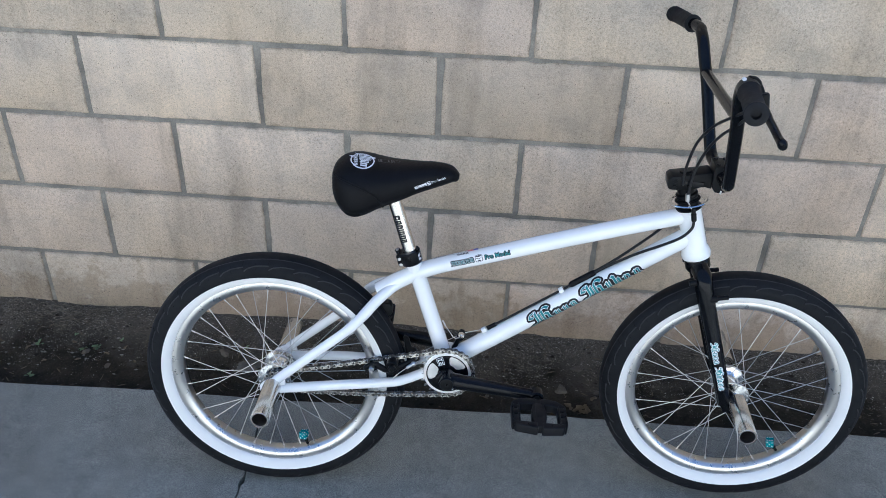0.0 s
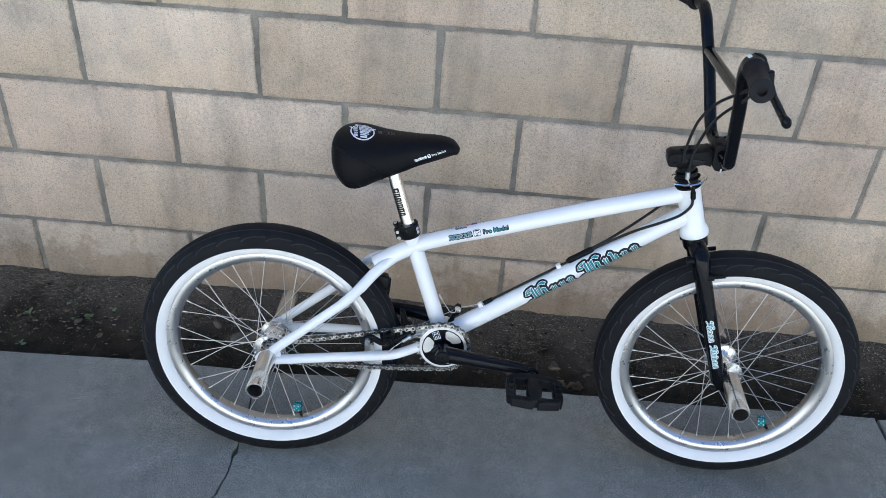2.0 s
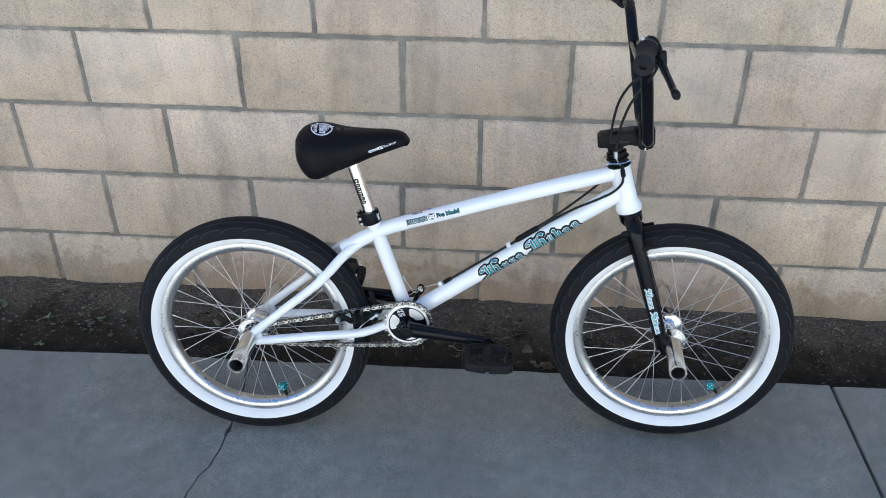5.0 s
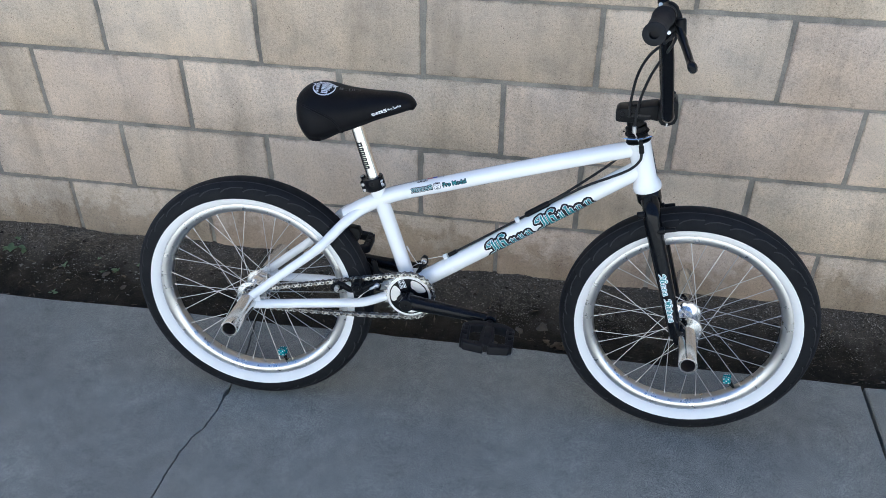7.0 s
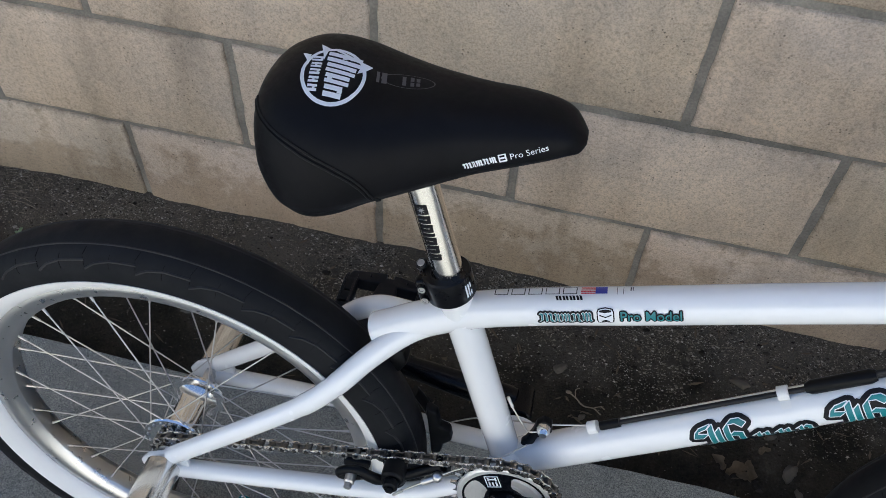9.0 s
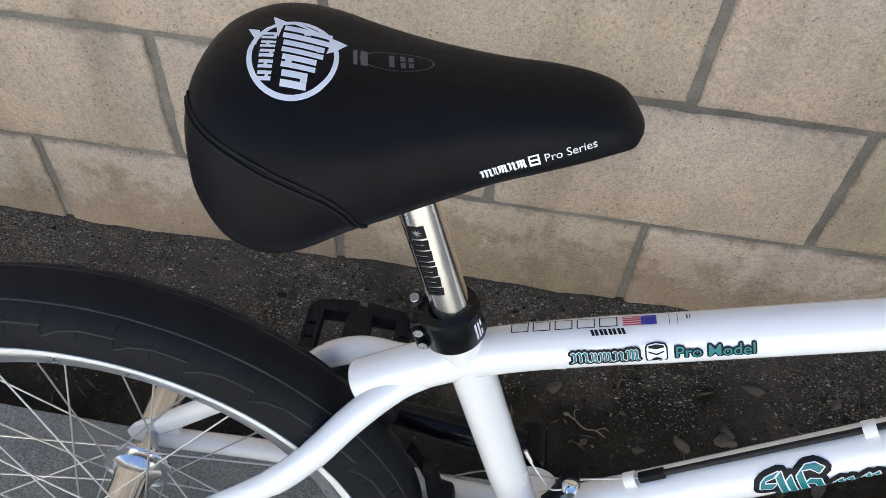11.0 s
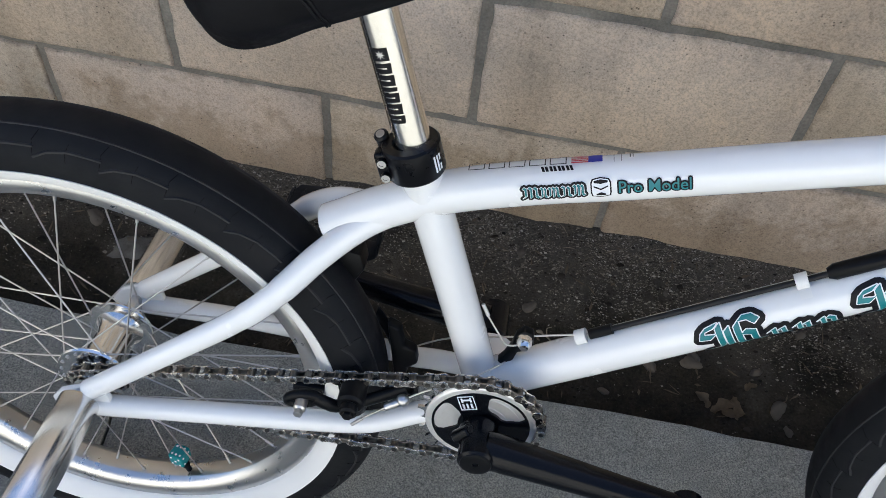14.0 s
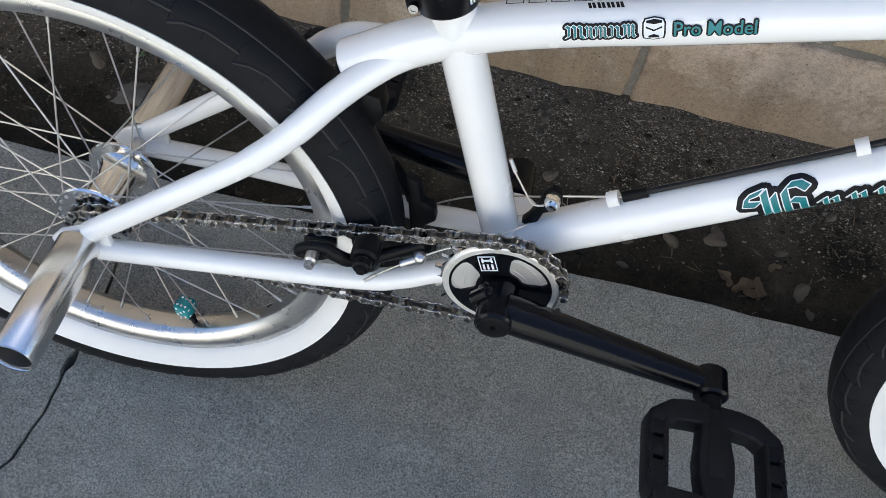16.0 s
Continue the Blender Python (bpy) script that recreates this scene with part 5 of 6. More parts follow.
# ---- headset, stem, bars ----
def build_controls():
    up = between(HEAD_LOW, HEAD_TOP)
    stack = part("headset", moved(lathe([(0.0, 0.100), (0.0235, 0.100), (0.0240, 0.103), (0.0190, 0.106), (0.0185, 0.122), (0.0200, 0.124), (0.0200, 0.130), (0.0160, 0.132), (0.0160, 0.145), (0.0, 0.145)], 36, "Z"), up), SATIN, bike, "black headset", sharp=35)
    part("rotor_plate", moved(lathe([(0.0285, 0.1100), (0.0330, 0.1096), (0.0352, 0.1104), (0.0358, 0.1118), (0.0350, 0.1132), (0.0330, 0.1136), (0.0300, 0.1124)], 44, "Z", close=True), STEER @ up @ Matrix.Translation((0, 0, 0.112)) @ Matrix.Rotation(radians(-7), 4, "X") @ Matrix.Translation((0, 0, -0.1085))), CHROME, stack, "chrome cable rotor plate", sharp=40)
    part("rotor_plate", moved(lathe([(0.0188, 0.1155), (0.0225, 0.1165), (0.0232, 0.1178), (0.0225, 0.1190), (0.0188, 0.1185)], 44, "Z", close=True), STEER @ up), SATIN, stack, sharp=40)
    for x, z in ((0.737, 0.722), (0.737, 0.711)):
        part("stem_bolt", moved(cylinder((x + 0.004, -0.0212, z - 0.006), (x + 0.004, -0.0235, z - 0.006), 0.0042, 16, 0.0006), STEER), SATIN, stem_part)
    part("stem_recess", moved(box(0.752, -0.0226, 0.7085, 0.792, -0.0205, 0.7180, 0.0009), STEER), BLACK, stem_part)
    for y in (-0.016, 0.016):
        for x, z in ((0.812, 0.7500), (0.828, 0.7505)):
            part("clamp_bolt", moved(cylinder((x, y, z), (x, y, z + 0.003), 0.0042, 14, 0.0006), STEER), SATIN, stem_part)
    part("stem_notch", moved(box(0.8205, -0.0262, 0.6995, 0.8235, 0.0262, 0.706), STEER), STEEL, stem_part)
    part("stem_cap", moved(cylinder((0.7615, 0, 0.724), (0.7600, 0, 0.7315), 0.012, 24, 0.001), STEER), SATIN, stem_part)
    # lever
    body = join(moved(lathe([(0.0113, -0.013), (0.0165, -0.013), (0.0165, 0.013), (0.0113, 0.013)], 28, close=True), Matrix.Translation((0.789, -0.228, 0.943)) @ Matrix.Rotation(radians(-4), 4, "Z")),
                sweep(smooth_path([(0.789, -0.220, 0.953), (0.797, -0.217, 0.951), (0.805, -0.215, 0.941), (0.810, -0.217, 0.927)], 5), [0.0088] * 8 + [0.0075] * 8, 16, flat=1.1))
    lever = part("brake_lever", moved(body, TURN), SATIN, bar_part, "black brake lever", sharp=40)
    blade = smooth_path([(0.808, -0.216, 0.930), (0.818, -0.235, 0.909), (0.825, -0.255, 0.896), (0.830, -0.272, 0.886), (0.8345, -0.290, 0.879)], 6)
    part("lever_blade", moved(sweep(blade, [0.0096] * 8 + [0.0086] * (len(blade) - 13) + [0.0090, 0.0100, 0.0106, 0.0098, 0.006], 14, flat=0.7), TURN), BLACK, lever)
    part("lever_pivot", moved(join(cylinder((0.812, -0.222, 0.938), (0.815, -0.224, 0.912), 0.0085, 18, 0.002), sweep([Vector((0.811, -0.220, 0.928)), Vector((0.803, -0.222, 0.922)), Vector((0.797, -0.223, 0.917))], 0.0062, 14)), TURN), SATIN, lever)
    for p in ((0.781, -0.219, 0.9570), (0.7975, -0.2215, 0.9165)):
        part("lever_screw", moved(cylinder(p, (p[0] - 0.001, p[1] - 0.011, p[2] + 0.002), 0.0030, 12, 0.0005), TURN), WHITE_INK, lever, "pale screw head")
    cables = [((0.808, -0.205, 0.926), (0.804, -0.190, 0.905), (0.791, -0.150, 0.880), (0.773, -0.100, 0.846), (0.759, -0.058, 0.800), (0.753, -0.033, 0.742), (0.754, -0.0275, 0.712)),
              ((0.810, -0.205, 0.924), (0.808, -0.190, 0.900), (0.800, -0.150, 0.868), (0.789, -0.095, 0.830), (0.778, -0.060, 0.792), (0.768, -0.038, 0.742), (0.765, -0.030, 0.690))]
    for c in cables:
        part("brake_cable", moved(sweep(smooth_path(c, 8), 0.0026, 12), STEER), CABLE, lever, "black brake cable")
    part("cable_ferrule", moved(join(cylinder((0.7650, -0.030, 0.697), (0.7670, -0.029, 0.683), 0.0042, 14, 0.0006), cylinder((0.7670, -0.029, 0.683), (0.7790, -0.027, 0.664), 0.0011, 8)), STEER), STEEL, stack)
    part("cable_stop", join(cylinder((0.777, -0.0265, 0.668), (0.780, -0.0265, 0.658), 0.0038, 14, 0.0005), cylinder((0.780, -0.0265, 0.658), (0.783, -0.0262, 0.643), 0.0048, 14, 0.0008)), SATIN, stack, "black cable adjuster")
    # lower cables down to the sleeve and along the down tube
    def top_of(x, d=0.0):
        return Vector((x, 0, 0.308 + (x - 0.352) * 0.679)) + Vector((-0.562, 0, 0.827)) * (0.0182 + 0.0028 + d)
    a = smooth_path([(0.783, -0.0262, 0.643), (0.781, -0.027, 0.628), (0.765, -0.027, 0.610), (0.735, -0.024, 0.592), (0.690, -0.014, 0.566), top_of(0.655), top_of(0.628)], 8)
    b = smooth_path([(0.768, 0.026, 0.652), (0.760, 0.0245, 0.632), (0.735, 0.018, 0.605), (0.69, 0.006, 0.571), top_of(0.660, 0.004), top_of(0.628, 0.003)], 8)
    part("brake_cable", sweep(a, 0.0026, 12), CABLE, frame_part, "black brake cable")
    part("brake_cable", sweep(b, 0.0026, 12), CABLE, frame_part, "black brake cable")
    part("cable_joiner", sweep([top_of(0.588, 0.001), top_of(0.592, 0.001), top_of(0.630, 0.001), top_of(0.634, 0.001)], [0.0040, 0.0062, 0.0062, 0.0046], 18), SATIN, frame_part, "black cable joiner sleeve")
    part("brake_cable", sweep([top_of(0.591), top_of(0.51), top_of(0.440)], 0.0024, 12), CABLE, frame_part, "black brake cable")
    part("cable_end", sweep([top_of(0.452), top_of(0.436)], 0.0044, 14), SATIN, frame_part)
    part("brake_wire", sweep([top_of(0.436), Vector((0.374, 0, 0.3675))], 0.0008, 8), STEEL, frame_part, "bare steel wire")
    for x in (0.430, 0.573):
        hump = sweep([top_of(x) - Vector((0.0037, 0, 0.0025)), top_of(x) + Vector((0.0037, 0, 0.0025))], 0.0062, 18)
        clip = part("cable_clip", hump, CLIP_WHITE, frame_part, "white plastic cable clip")
        part("clip_band", wrapped(flat_bars([(-0.0042, -0.004, 0.0042, 0.010)]), Vector((x, 0, 0.308 + (x - 0.352) * 0.679)), DT_B, 0.0182, 62, 0.0004), CLIP_WHITE, clip)
    # head badge
    badge = bmesh.new()
    fan(badge, [(0.028, -0.008), (0.076, -0.008), (0.076, 0.008), (0.028, 0.008)])
    slice_flat(badge, 0.004)
    ahead = up.to_3x3().inverted() @ Vector((1, 0, 0))
    ahead = math.atan2(ahead.y, ahead.x)
    for v in badge.verts:
        t = ahead + v.co.y / 0.022
        v.co = up @ Vector((0.0226 * math.cos(t), 0.0226 * math.sin(t), v.co.x))
    plate = part("head_badge", badge, INK, frame_part, "black head badge")
    marks = bmesh.new()
    for h0, h1 in ((0.032, 0.044), (0.047, 0.058), (0.061, 0.072)):
        fan(marks, [(h0, -0.0045), (h0 + 0.0028, -0.0045), (h0 + 0.0028, 0.0045), (h0, 0.0045)])
        fan(marks, [(h0 + 0.0028, 0.0015), (h1 - 0.002, 0.0015), (h1 - 0.002, 0.0045), (h0 + 0.0028, 0.0045)])
    slice_flat(marks, 0.004)
    for v in marks.verts:
        t = ahead + v.co.y / 0.022
        v.co = up @ Vector((0.0229 * math.cos(t), 0.0229 * math.sin(t), v.co.x))
    part("badge_mark", marks, WHITE_INK, plate)


build_controls()


# ---- fork details ----
LEG_A, LEG_B = Vector((0.850, -0.0515, 0.430)), Vector((0.885, -0.054, 0.325))
ornate("fork_lettering", 6, 0.108, 0.0095, [(1.8, 1.3), (0.9, 0.8), (0.8, 0.8), (0.9, 0.8), (0.7, 0.0), (1.6, 1.3), (0.6, 0.9), (0.9, 1.1), (0.9, 0.8), (0.8, 0.8)],
       lambda bm, lift: moved(wrapped(bm, LEG_A, LEG_B, 0.0160, 0, lift + 0.0002, 0.014, -0.007), STEER), fork_part, None, WHITE_INK, TEAL, 0.0013)
for s in (-1, 1):
    part("brake_post", moved(join(cylinder((0.836, s * 0.056, 0.503), (0.866, s * 0.056, 0.510), 0.0045, 16, 0.0006), cylinder((0.830, s * 0.056, 0.5015), (0.846, s * 0.056, 0.5055), 0.0075, 16, 0.001)), STEER), SATIN, fork_part, "small brake post")
    part("brake_post", moved(cylinder((0.806, s * 0.050, 0.532), (0.792, s * 0.050, 0.528), 0.0060, 16, 0.001), STEER), SATIN, fork_part)
    part("fork_dropout", moved(prism([(0.888, 0.306), (0.903, 0.310), (0.921, 0.291), (0.931, 0.272), (0.929, 0.258), (0.917, 0.252), (0.899, 0.256), (0.890, 0.276)], s * 0.0555 - 0.0032, s * 0.0555 + 0.0032, "Y", 0.0012), STEER), BLACK, fork_part)


# ---- rear brake ----
def build_brake():
    brake = None
    for s in (-1, 1):
        loop = [(0.203 + 0.0125 * math.cos(t), s * 0.0655, 0.3215 + 0.0055 * math.sin(t) + 0.3 * 0.0125 * math.cos(t)) for t in np.linspace(0, 2 * math.pi, 20)]
        arm = join(sweep(loop, 0.0044, 10),
                   sweep(smooth_path([(0.213, s * 0.0655, 0.325), (0.222, s * 0.065, 0.320), (0.230, s * 0.062, 0.314), (0.242, s * 0.056, 0.313), (0.256, s * 0.050, 0.315), (0.272, s * 0.046, 0.322), (0.286, s * 0.044, 0.330)], 6), 0.0050, 12, flat=1.3),
                   cylinder((0.242, s * 0.043, 0.324), (0.242, s * 0.067, 0.324), 0.0112, 28, 0.002), cylinder((0.242, s * 0.067, 0.324), (0.242, s * 0.076, 0.324), 0.0072, 20, 0.0015),
                   cylinder((0.2425, s * 0.049, 0.300), (0.242, s * 0.053, 0.322), 0.0110, 24, 0.003))
        if s > 0:
            arm.free()
            arm = join(sweep(smooth_path([(0.240, 0.044, 0.322), (0.249, 0.046, 0.306), (0.259, 0.047, 0.284), (0.266, 0.046, 0.258)], 6), 0.0070, 12, flat=0.6), cylinder((0.266, 0.042, 0.275), (0.279, 0.043, 0.271), 0.0062, 18, 0.0015))
        ob = part("rear_brake" if brake is None else "brake_arm", arm, SATIN, brake or bike, "black rear brake arm", sharp=40)
        brake = brake or ob
        if s > 0:
            part("straddle_wire", sweep(smooth_path([(0.278, 0.043, 0.279), (0.290, 0.042, 0.290), (0.318, 0.036, 0.312), (0.372, 0.002, 0.364)], 6), 0.0008, 8), STEEL, brake, "thin steel straddle wire")
            continue
        part("pivot_bolt", cylinder((0.242, s * 0.0755, 0.324), (0.242, s * 0.0785, 0.324), 0.0045, 6, 0.0005), SATIN, brake)
        part("pad_bolt", join(cylinder((0.203, s * 0.060, 0.3225), (0.203, s * 0.078, 0.3215), 0.0052, 20, 0.0014), cylinder((0.203, s * 0.0775, 0.3215), (0.203, s * 0.0825, 0.3212), 0.0038, 6, 0.0004)), STEEL, brake, "chrome pad bolt")
        part("brake_pad", box(0.190, s * 0.046 - 0.005, 0.306, 0.216, s * 0.046 + 0.005, 0.318, 0.003), PLASTIC, brake)
        part("arm_anchor", join(moved(lathe([(0.0042, -0.003), (0.0075, -0.003), (0.0075, 0.003), (0.0042, 0.003)], 20, close=True), Matrix.Translation((0.287, s * 0.044, 0.3315)))), SATIN, brake)
        part("anchor_ball", moved(lathe([(0.0, -0.0055), (0.003, -0.0045), (0.0052, -0.002), (0.0055, 0.0), (0.0052, 0.002), (0.003, 0.0045), (0.0, 0.0055)], 18), Matrix.Translation((0.283, s * 0.0535, 0.3255))), STEEL, brake, "bright wire anchor")
        part("straddle_wire", sweep(smooth_path([(0.283, s * 0.0535, 0.3255), (0.300, s * 0.044, 0.330), (0.335, s * 0.026, 0.334), (0.362, s * 0.004, 0.336)], 6), 0.0008, 8), STEEL, brake, "thin steel straddle wire")
    part("loose_wire", join(sweep(smooth_path([(0.271, -0.0575, 0.3185), (0.262, -0.060, 0.312), (0.253, -0.062, 0.305), (0.248, -0.0625, 0.299)], 6), 0.0007, 8), sweep([(0.252, -0.0622, 0.304), (0.2435, -0.0630, 0.294)], 0.0015, 8)), STEEL, brake, "loose wire end")
    part("wire_barrel", cylinder((0.2695, -0.0575, 0.3175), (0.281, -0.0550, 0.3245), 0.0033, 14, 0.0006), STEEL, brake, "small bright barrel")
    yoke = prism([(0.370, 0.350), (0.377, 0.354), (0.382, 0.362), (0.380, 0.374), (0.372, 0.377), (0.366, 0.370), (0.364, 0.356), (0.359, 0.342), (0.355, 0.335), (0.362, 0.330), (0.367, 0.336)], -0.004, 0.004, "Y", 0.0012)
    part("yoke", yoke, SATIN, brake, "black straddle yoke")
    part("yoke_bolt", lathe_at((0.3735, -0.004, 0.3675), [(0.0, 0.010), (0.0035, 0.0098), (0.0062, 0.006), (0.0066, 0.0), (0.0, 0.0)]), CHROME, brake, "chrome domed bolt")
    part("tail_wire", join(sweep(smooth_path([(0.371, -0.004, 0.360), (0.360, -0.006, 0.360), (0.352, -0.005, 0.370), (0.340, 0.000, 0.385)], 6), 0.0008, 8), cylinder((0.341, 0.0, 0.384), (0.335, 0.003, 0.3935), 0.0016, 8)), STEEL, brake, "loose wire tail with crimp")
    part("brake_arm", prism([(0.258, 0.352), (0.2700, 0.346), (0.2745, 0.326), (0.2850, 0.3220), (0.2880, 0.3060), (0.2796, 0.2980), (0.278, 0.2828), (0.2680, 0.278), (0.2650, 0.304)], 0.002, 0.014, "Y", 0.003), SATIN, brake, "broad black brake arm")
    part("brake_body", prism([(0.206, 0.424), (0.232, 0.420), (0.236, 0.404), (0.214, 0.360), (0.222, 0.335), (0.246, 0.320), (0.238, 0.306), (0.212, 0.320), (0.198, 0.352), (0.204, 0.395)], 0.008, 0.030, "Y", 0.003), SATIN, brake, "black brake body")


build_brake()


# ---- soil litter, stones, weeds ----
def raw_stones(count, seed, sizes, mat, name, label, band, lift=0.3):
    """Many small stones in one mesh, made from plain vertex lists."""
    rnd = random.Random(seed)
    t = (1 + 5 ** 0.5) / 2
    small = count > 20000
    ico = [Vector(v) for v in ((1, 0, 0), (-1, 0, 0), (0, 1, 0), (0, -1, 0), (0, 0, 1), (0, 0, -1))] if small else [Vector(v).normalized() for v in ((-1, t, 0), (1, t, 0), (-1, -t, 0), (1, -t, 0), (0, -1, t), (0, 1, t), (0, -1, -t), (0, 1, -t), (t, 0, -1), (t, 0, 1), (-t, 0, -1), (-t, 0, 1))]
    tri = ((0, 2, 4), (2, 1, 4), (1, 3, 4), (3, 0, 4), (2, 0, 5), (1, 2, 5), (3, 1, 5), (0, 3, 5)) if small else ((0, 11, 5), (0, 5, 1), (0, 1, 7), (0, 7, 10), (0, 10, 11), (1, 5, 9), (5, 11, 4), (11, 10, 2), (10, 7, 6), (7, 1, 8), (3, 9, 4), (3, 4, 2), (3, 2, 6), (3, 6, 8), (3, 8, 9), (4, 9, 5), (2, 4, 11), (6, 2, 10), (8, 6, 7), (9, 8, 1))
    verts, faces = [], []
    for k in range(count):
        x, y = rnd.uniform(-0.9, 2.5), band(rnd)
        # grit lies in drifts with bare soil between them
        if small and noise.noise((x * 8, y * 11, 4)) + 0.5 * noise.noise((x * 23, y * 27, 9)) < rnd.uniform(-0.75, 0.35) - 2.2 * (y + 0.05):
            continue
        size = sizes(rnd)
        turn = Euler((rnd.uniform(0, 6), rnd.uniform(0, 6), rnd.uniform(0, 6))).to_matrix()
        at = Vector((x, y, soil_height(x, y) + lift * size * 0.6))
        n = len(verts)
        for v in ico:
            c = turn @ (v * size * rnd.uniform(0.7, 1.25))
            verts.append((c.x * 1.25 + at.x, c.y * 0.85 + at.y, c.z * 0.5 + at.z))
        faces += [(a + n, b + n, c + n) for a, b, c in tri]
    me = bpy.data.meshes.new(name)
    me.from_pydata(verts, [], faces)
    me.materials.append(mat)
    return tagged(new(name, me), label, "gravel", kind="stuff")


def stone_material(name, *stops):
    m = material(name, (0.2, 0.18, 0.15), 0.95)
    g = m.node_tree.nodes.new("ShaderNodeNewGeometry")
    c = ramp(m, g.outputs["Random Per Island"], *stops)
    link(m, c, shader(m).inputs["Base Color"])
    shader(m).inputs["Specular IOR Level"].default_value = 0.1
    return m


GRIT = stone_material("grit", (0.0, (0.018, 0.0145, 0.0105)), (0.8, (0.036, 0.029, 0.021)), (0.95, (0.070, 0.057, 0.041)), (1.0, (0.22, 0.19, 0.15)))
GRAVEL = stone_material("wall_grit", (0.0, (0.036, 0.030, 0.021)), (0.45, (0.110, 0.092, 0.066)), (0.85, (0.215, 0.183, 0.138)), (1.0, (0.42, 0.37, 0.30)))
raw_stones(190000, 11, lambda r: r.uniform(0.0005, 0.0013) if r.random() < 0.95 else r.uniform(0.0013, 0.0028), GRAVEL, "grit", "brown grit heaped along the foot of the wall", lambda r: -0.003 - abs(r.gauss(0, 0.085)))
raw_stones(7000, 12, lambda r: r.uniform(0.0006, 0.0017) if r.random() < 0.9 else r.uniform(0.0017, 0.0032), GRIT, "soil_crumbs", "dark crumbs and small stones on bare soil", lambda r: r.uniform(-0.30, -0.01))
raw_stones(130, 13, lambda r: r.uniform(0.003, 0.0065), GRIT, "small_stones", "small pale and dark stones on the soil", lambda r: r.uniform(-0.30, -0.02))


def build_litter():
    rnd, bm = random.Random(21), bmesh.new()
    for k in range(420):
        x, y = rnd.uniform(-0.9, 2.3), rnd.uniform(-0.29, -0.02)
        z = soil_height(x, y) + 0.004
        a, n, w = rnd.uniform(0, 6.3), rnd.uniform(0.004, 0.014), rnd.uniform(0.0006, 0.0022)
        d, s = Vector((math.cos(a), math.sin(a), rnd.uniform(-0.2, 0.3))) * n, Vector((-math.sin(a), math.cos(a), 0.2)) * w
        c = Vector((x, y, z))
        p = [bm.verts.new(v) for v in (c - d, c + s - d * 0.2, c + d, c - s + d * 0.1)]
        top = bm.verts.new(c + Vector((0, 0, 0.0015)))
        for i in range(4):
            bm.faces.new((p[i], p[(i + 1) % 4], top))
    return tagged(part("leaf_litter", bm, STRAW), "dry straw and leaf scraps scattered on soil", "litter", kind="stuff")


build_litter()


def build_stone(x, y, size, seed):
    rnd, bm = random.Random(seed), bmesh.new()
    bmesh.ops.create_icosphere(bm, subdivisions=3, radius=size)
    for v in bm.verts:
        k = 1 + 0.55 * noise.noise(v.co / size * 1.1 + Vector((seed, 0, 0))) + 0.12 * noise.noise(v.co / size * 3 + Vector((0, seed, 0)))
        v.co = Vector((v.co.x * k * 1.35, v.co.y * k * 0.8, v.co.z * k * 0.5))
    ob = part("stone", bm, STONE)
    ob.matrix_basis = pose(x, y, soil_height(x, y) + size * 0.25, 0, 0, seed * 40)
    return tagged(ob, "small pale grey stone lying on dark soil", "stone", "stones on the soil")


STONE = rough_mix("pale_stone", (0.105, 0.088, 0.066), 0.85, 0.95, 120, bump=0.3, sheen=0.15)
for k, (x, y, size) in enumerate(((0.933, -0.141, 0.0085), (0.909, -0.060, 0.0065), (1.159, -0.172, 0.009), (1.044, -0.250, 0.0055), (1.246, -0.178, 0.0065), (1.272, -0.228, 0.010), (1.119, -0.082, 0.004), (1.100, -0.198, 0.0085), (1.156, -0.185, 0.010), (1.308, -0.106, 0.007), (1.152, -0.180, 0.005), (1.10, -0.20, 0.005), (1.20, -0.10, 0.010), (1.045, -0.215, 0.0055), (0.975, -0.215, 0.005), (0.33, -0.09, 0.012), (0.30, -0.13, 0.011), (0.365, -0.155, 0.007), (-0.05, -0.16, 0.008), (0.02, -0.20, 0.007), (1.285, -0.255, 0.006), (0.66, -0.07, 0.006))):
    build_stone(x, y, size, k + 1)


def build_weed(x, y, size, seed, leaves):
    """A low rosette of small leaves."""
    rnd = random.Random(seed)
    weed = tagged(new("weed"), "small green weed growing in the soil strip", "weed", "weeds in the soil")
    weed.matrix_basis = pose(x, y, soil_height(x, y))
    for k in range(leaves):
        a, n = rnd.uniform(0, 6.3), size * rnd.uniform(0.5, 1.0)
        bm, row = bmesh.new(), []
        for i in range(6):
            t = i / 5
            w = n * 0.30 * math.sin(math.pi * min(0.98, t * 0.9 + 0.08)) ** 0.8
            h = n * (0.55 * t - 0.45 * t * t) + 0.004
            row.append([bm.verts.new((n * t, q * w, h + abs(q) * w * 0.25)) for q in (-1, 0, 1)])
        for p, q in zip(row, row[1:]):
            for i in (0, 1):
                bm.faces.new((p[i], q[i], q[i + 1], p[i + 1]))
        bmesh.ops.solidify(bm, geom=bm.faces[:], thickness=0.0005)
        leaf = part("leaf", bm, LEAF, weed)
        leaf.matrix_basis = pose(rnd.uniform(-0.3, 0.3) * size, rnd.uniform(-0.3, 0.3) * size, 0, rnd.uniform(-20, 20), rnd.uniform(-25, 5), math.degrees(a))


for k, (x, y, size, n) in enumerate(((-0.368, -0.114, 0.030, 5), (-0.325, -0.105, 0.026, 4), (-0.36, -0.07, 0.018, 3), (-0.175, -0.148, 0.016, 4), (-0.024, -0.150, 0.018, 6), (-0.06, -0.153, 0.016, 5), (-0.155, -0.255, 0.014, 4), (0.028, -0.117, 0.010, 4), (-0.10, -0.108, 0.009, 4), (0.35, -0.11, 0.012, 5))):
    build_weed(x, y, size, k + 5, n)


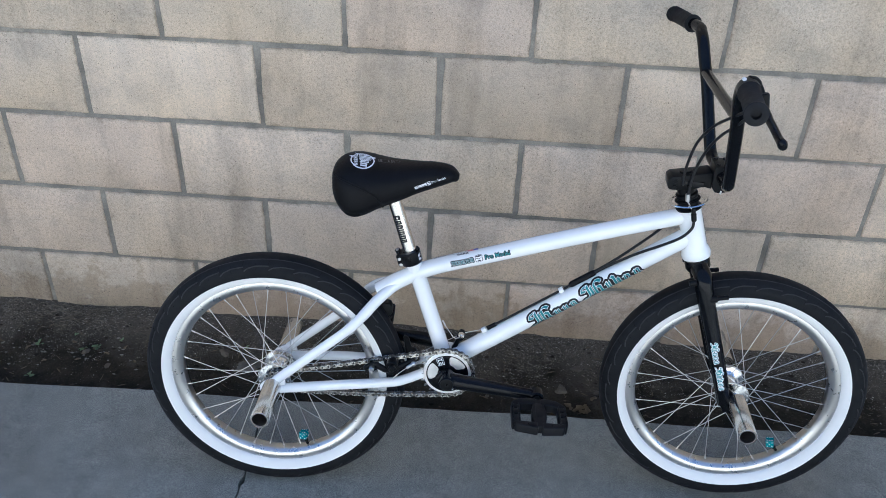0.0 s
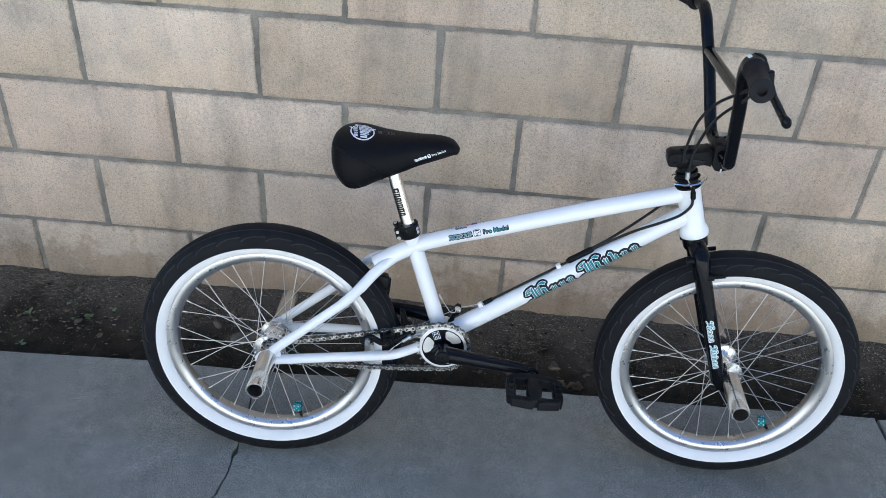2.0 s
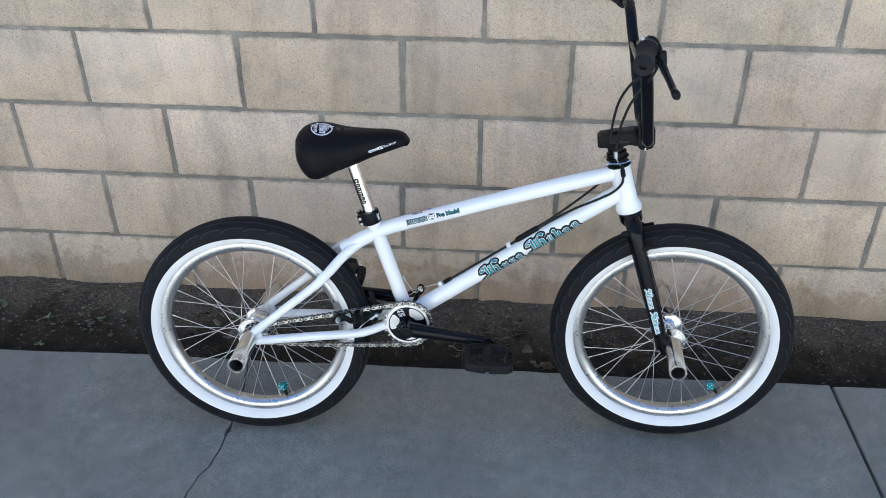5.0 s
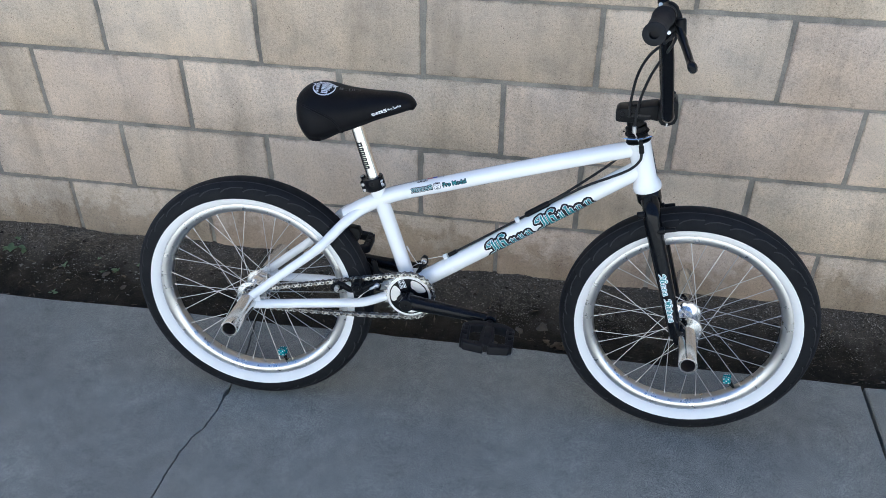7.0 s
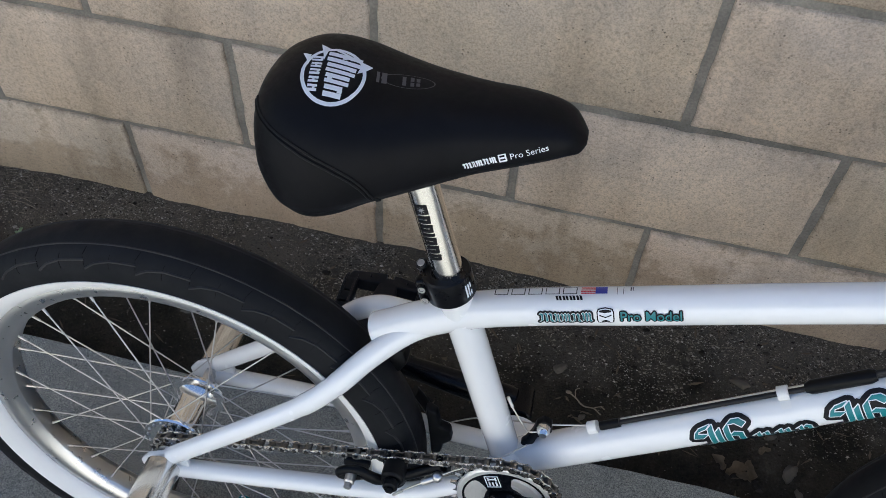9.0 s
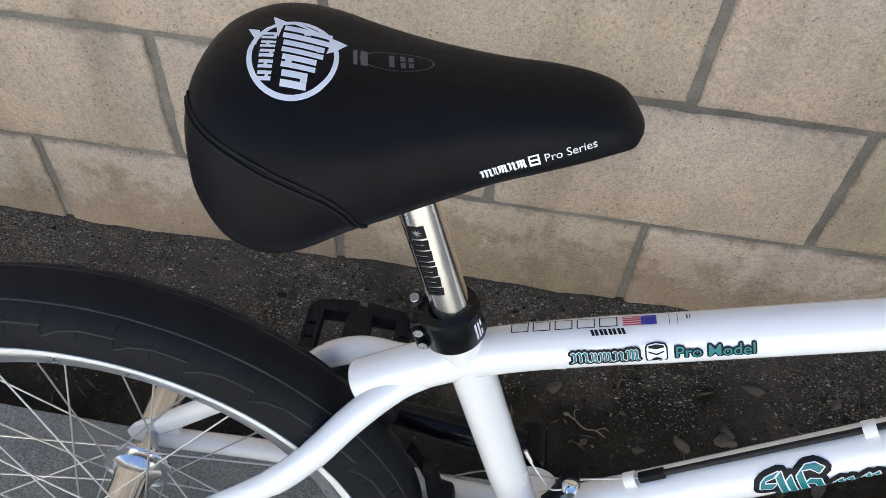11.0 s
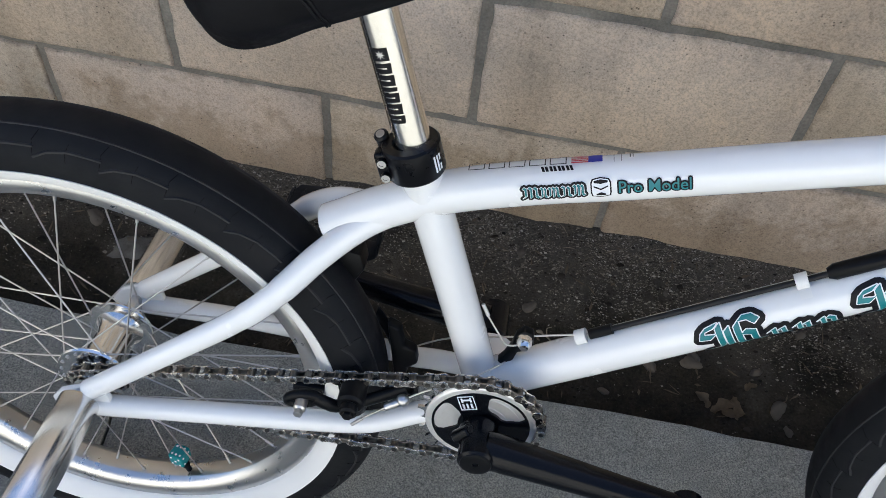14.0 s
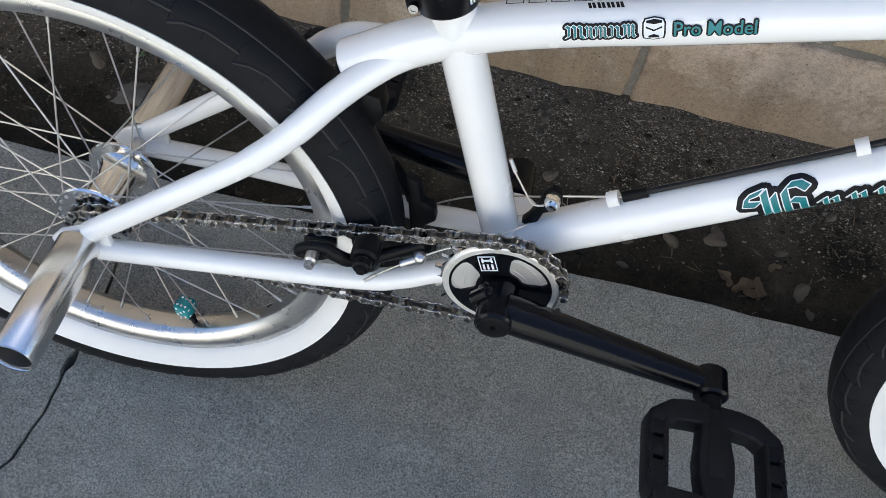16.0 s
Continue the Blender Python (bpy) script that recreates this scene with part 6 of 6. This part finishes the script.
def build_dry_leaf(x, y, size, seed):
    """A crumpled dead leaf with a ragged outline."""
    rnd, bm, rows = random.Random(seed), bmesh.new(), []
    for i in range(9):
        t = i / 8
        w = size * 0.30 * (math.sin(math.pi * (0.08 + 0.9 * t)) ** 0.7) * rnd.uniform(0.55, 1.15)
        mid = size * 0.10 * math.sin(5 * t + seed)
        rows.append([bm.verts.new((size * (t - 0.5), mid + q * w, size * (0.05 + 0.07 * noise.noise((t * 4, q * 2, seed)) + 0.05 * q * q))) for q in (-1, -0.4, 0.3, 1)])
    for p, q in zip(rows, rows[1:]):
        for i in range(3):
            bm.faces.new((p[i], q[i], q[i + 1], p[i + 1]))
    bmesh.ops.solidify(bm, geom=bm.faces[:], thickness=0.0012)
    ob = part("dead_leaf", bm, DEAD_LEAF)
    ob.matrix_basis = pose(x, y, soil_height(x, y) + 0.005, 0, 0, seed * 67)
    return tagged(ob, "crumpled brown dead leaf lying on dark soil", "leaf", "dead leaves on the soil")


DEAD_LEAF = rough_mix("dead_leaf", (0.17, 0.128, 0.082), 0.85, 0.95, 200, bump=0.4, sheen=0.15, spread=0.4)
for k, (x, y, size) in enumerate(((1.172, -0.238, 0.026), (1.196, -0.244, 0.034), (1.216, -0.240, 0.030), (1.208, -0.252, 0.022), (1.235, -0.205, 0.020), (-0.03, -0.150, 0.018), (0.005, -0.165, 0.016), (-0.20, -0.165, 0.018), (-0.09, -0.135, 0.016), (-0.06, -0.190, 0.014), (0.045, -0.140, 0.015), (0.085, -0.185, 0.013), (-0.14, -0.205, 0.013))):
    build_dry_leaf(x, y, size, k + 2)


def build_dry_grass():
    """Thin dead stalks matted at the foot of the wall."""
    rnd, bm = random.Random(31), bmesh.new()
    for k in range(420):
        x = rnd.gauss(-0.14, 0.10) if k < 320 else rnd.uniform(-0.8, 1.9)
        y = -0.012 - abs(rnd.gauss(0, 0.028))
        n, t = rnd.uniform(0.012, 0.042), rnd.gauss(0, 0.55) + (math.pi if rnd.random() < 0.5 else 0)
        z = soil_height(x, y) + rnd.uniform(0.001, 0.010)
        w = rnd.uniform(0.0004, 0.0009)
        way, side = Vector((math.cos(t), math.sin(t) * 0.6, rnd.uniform(-0.12, 0.25))) * n, Vector((-math.sin(t), math.cos(t), 0)) * w
        c = Vector((x, y, z))
        lift = Vector((0, 0, n * 0.08 + w))
        a, e, m = c - way * 0.5, c + way * 0.5, c + lift
        p = [bm.verts.new(v) for v in (a, m + side, e, m - side, m + Vector((0, 0, w)))]
        for i in range(4):
            bm.faces.new((p[i], p[(i + 1) % 4], p[4]))
    return tagged(part("dry_grass", bm, DRY_GRASS), "matted dry grass stalks at the foot of the wall", "grass", kind="stuff")


DRY_GRASS = rough_mix("dry_grass", (0.20, 0.165, 0.115), 0.8, 0.95, 60, sheen=0.15, spread=0.5)
build_dry_grass()


def build_twig():
    """A thin forked dry stem lying on the soil."""
    def lie(x, y, up):
        return (x, y, soil_height(x, y) + up)
    stem = smooth_path([lie(0.951, -0.180, 0.004), lie(0.962, -0.188, 0.008), lie(0.975, -0.198, 0.006), lie(0.990, -0.200, 0.009), lie(1.002, -0.205, 0.004)], 5)
    twig = tagged(part("twig", sweep(stem, 0.0011, 7), DRY_GRASS), "thin pale dry twig lying on dark soil", "twig")
    part("side_shoot", sweep(smooth_path([lie(0.988, -0.200, 0.008), lie(0.999, -0.196, 0.010), lie(1.006, -0.197, 0.006)], 4), 0.0008, 6), DRY_GRASS, twig)
    part("side_shoot", sweep(smooth_path([lie(0.962, -0.188, 0.008), lie(0.960, -0.178, 0.010), lie(0.966, -0.172, 0.006)], 4), 0.0007, 6), DRY_GRASS, twig)
    pod = bmesh.new()
    bmesh.ops.create_icosphere(pod, subdivisions=2, radius=0.0036)
    part("seed_head", moved(pod, Matrix.Translation(stem[0]) @ Matrix.Diagonal((1.3, 0.8, 0.6, 1))), DRY_GRASS, twig)


build_twig()


def build_chips():
    """Pale broken bits of leaf and stone on the soil beside the rear wheel."""
    rnd, bm = random.Random(41), bmesh.new()
    for k in range(90):
        x, y = rnd.uniform(-0.55, 0.10), rnd.gauss(-0.165, 0.035)
        n, a = rnd.uniform(0.002, 0.006), rnd.uniform(0, 6.3)
        c = Vector((x, y, soil_height(x, y) + 0.0025))
        ring = [bm.verts.new(c + Vector((math.cos(a + t) * n * rnd.uniform(0.6, 1.3), math.sin(a + t) * n * rnd.uniform(0.3, 0.8), rnd.uniform(-0.001, 0.001)))) for t in (0, 1.2, 2.5, 3.8, 5.0)]
        top = bm.verts.new(c + Vector((0, 0, 0.0016)))
        for i in range(5):
            bm.faces.new((ring[i], ring[(i + 1) % 5], top))
    return tagged(part("leaf_chips", bm, PALE_CHIP), "pale broken leaf bits scattered on dark soil", "litter", kind="stuff")


PALE_CHIP = rough_mix("pale_chip", (0.17, 0.155, 0.125), 0.8, 0.95, 90, sheen=0.15, spread=0.6)
build_chips()


def keep_three_levels(thing):
    """Thing, part, sub-part: whatever hangs deeper moves up to its part."""
    for kid in list(thing.children):
        for ob in list(kid.children_recursive):
            m, up = ob.matrix_basis.copy(), ob.parent
            while up is not kid:
                m, up = up.matrix_basis @ m, up.parent
            if ob.parent is not kid:
                moves.append((ob, kid, m))


moves = []
keep_three_levels(bike)
for ob, kid, m in moves:
    ob.parent, ob.matrix_basis = kid, m


def build_spill():
    """A thin crust of spilt mortar, thick in the middle and ragged at its rim."""
    bm, rows = bmesh.new(), []
    n = 44
    for f in (1.0, 0.9, 0.7, 0.45, 0.2):
        row = []
        for k in range(n):
            a = 2 * math.pi * k / n
            r = 1 + 0.45 * noise.noise((math.cos(a) * 1.6, math.sin(a) * 1.6, 5.0)) + 0.25 * noise.noise((math.cos(a) * 5, math.sin(a) * 5, 2.0))
            x, y = 0.382 + 0.052 * r * f * math.cos(a), -0.168 + 0.019 * r * f * math.sin(a) + 0.012 * f * math.cos(a)
            lift = -0.002 if f == 1.0 else 0.0025 + 0.003 * (1 - f) + 0.0015 * noise.noise((x * 70, y * 70, 3.0))
            row.append(bm.verts.new((x, y, soil_height(x, y) + lift)))
        rows.append(row)
    for a, b in zip(rows, rows[1:]):
        for k in range(n):
            bm.faces.new((a[k], a[(k + 1) % n], b[(k + 1) % n], b[k]))
    bm.faces.new(rows[-1])
    bmesh.ops.recalc_face_normals(bm, faces=bm.faces)
    return tagged(part("mortar_spill", bm, SPILL, sharp=180), "pale grey crust of spilt mortar on soil", "mortar")


SPILL = rough_mix("spilt_mortar", (0.13, 0.12, 0.10), 0.9, 1.0, 160, bump=0.6, dist=0.003, spread=0.4, sheen=0.1)
build_spill()


# ---- pieces of the wall ----
build_wall()
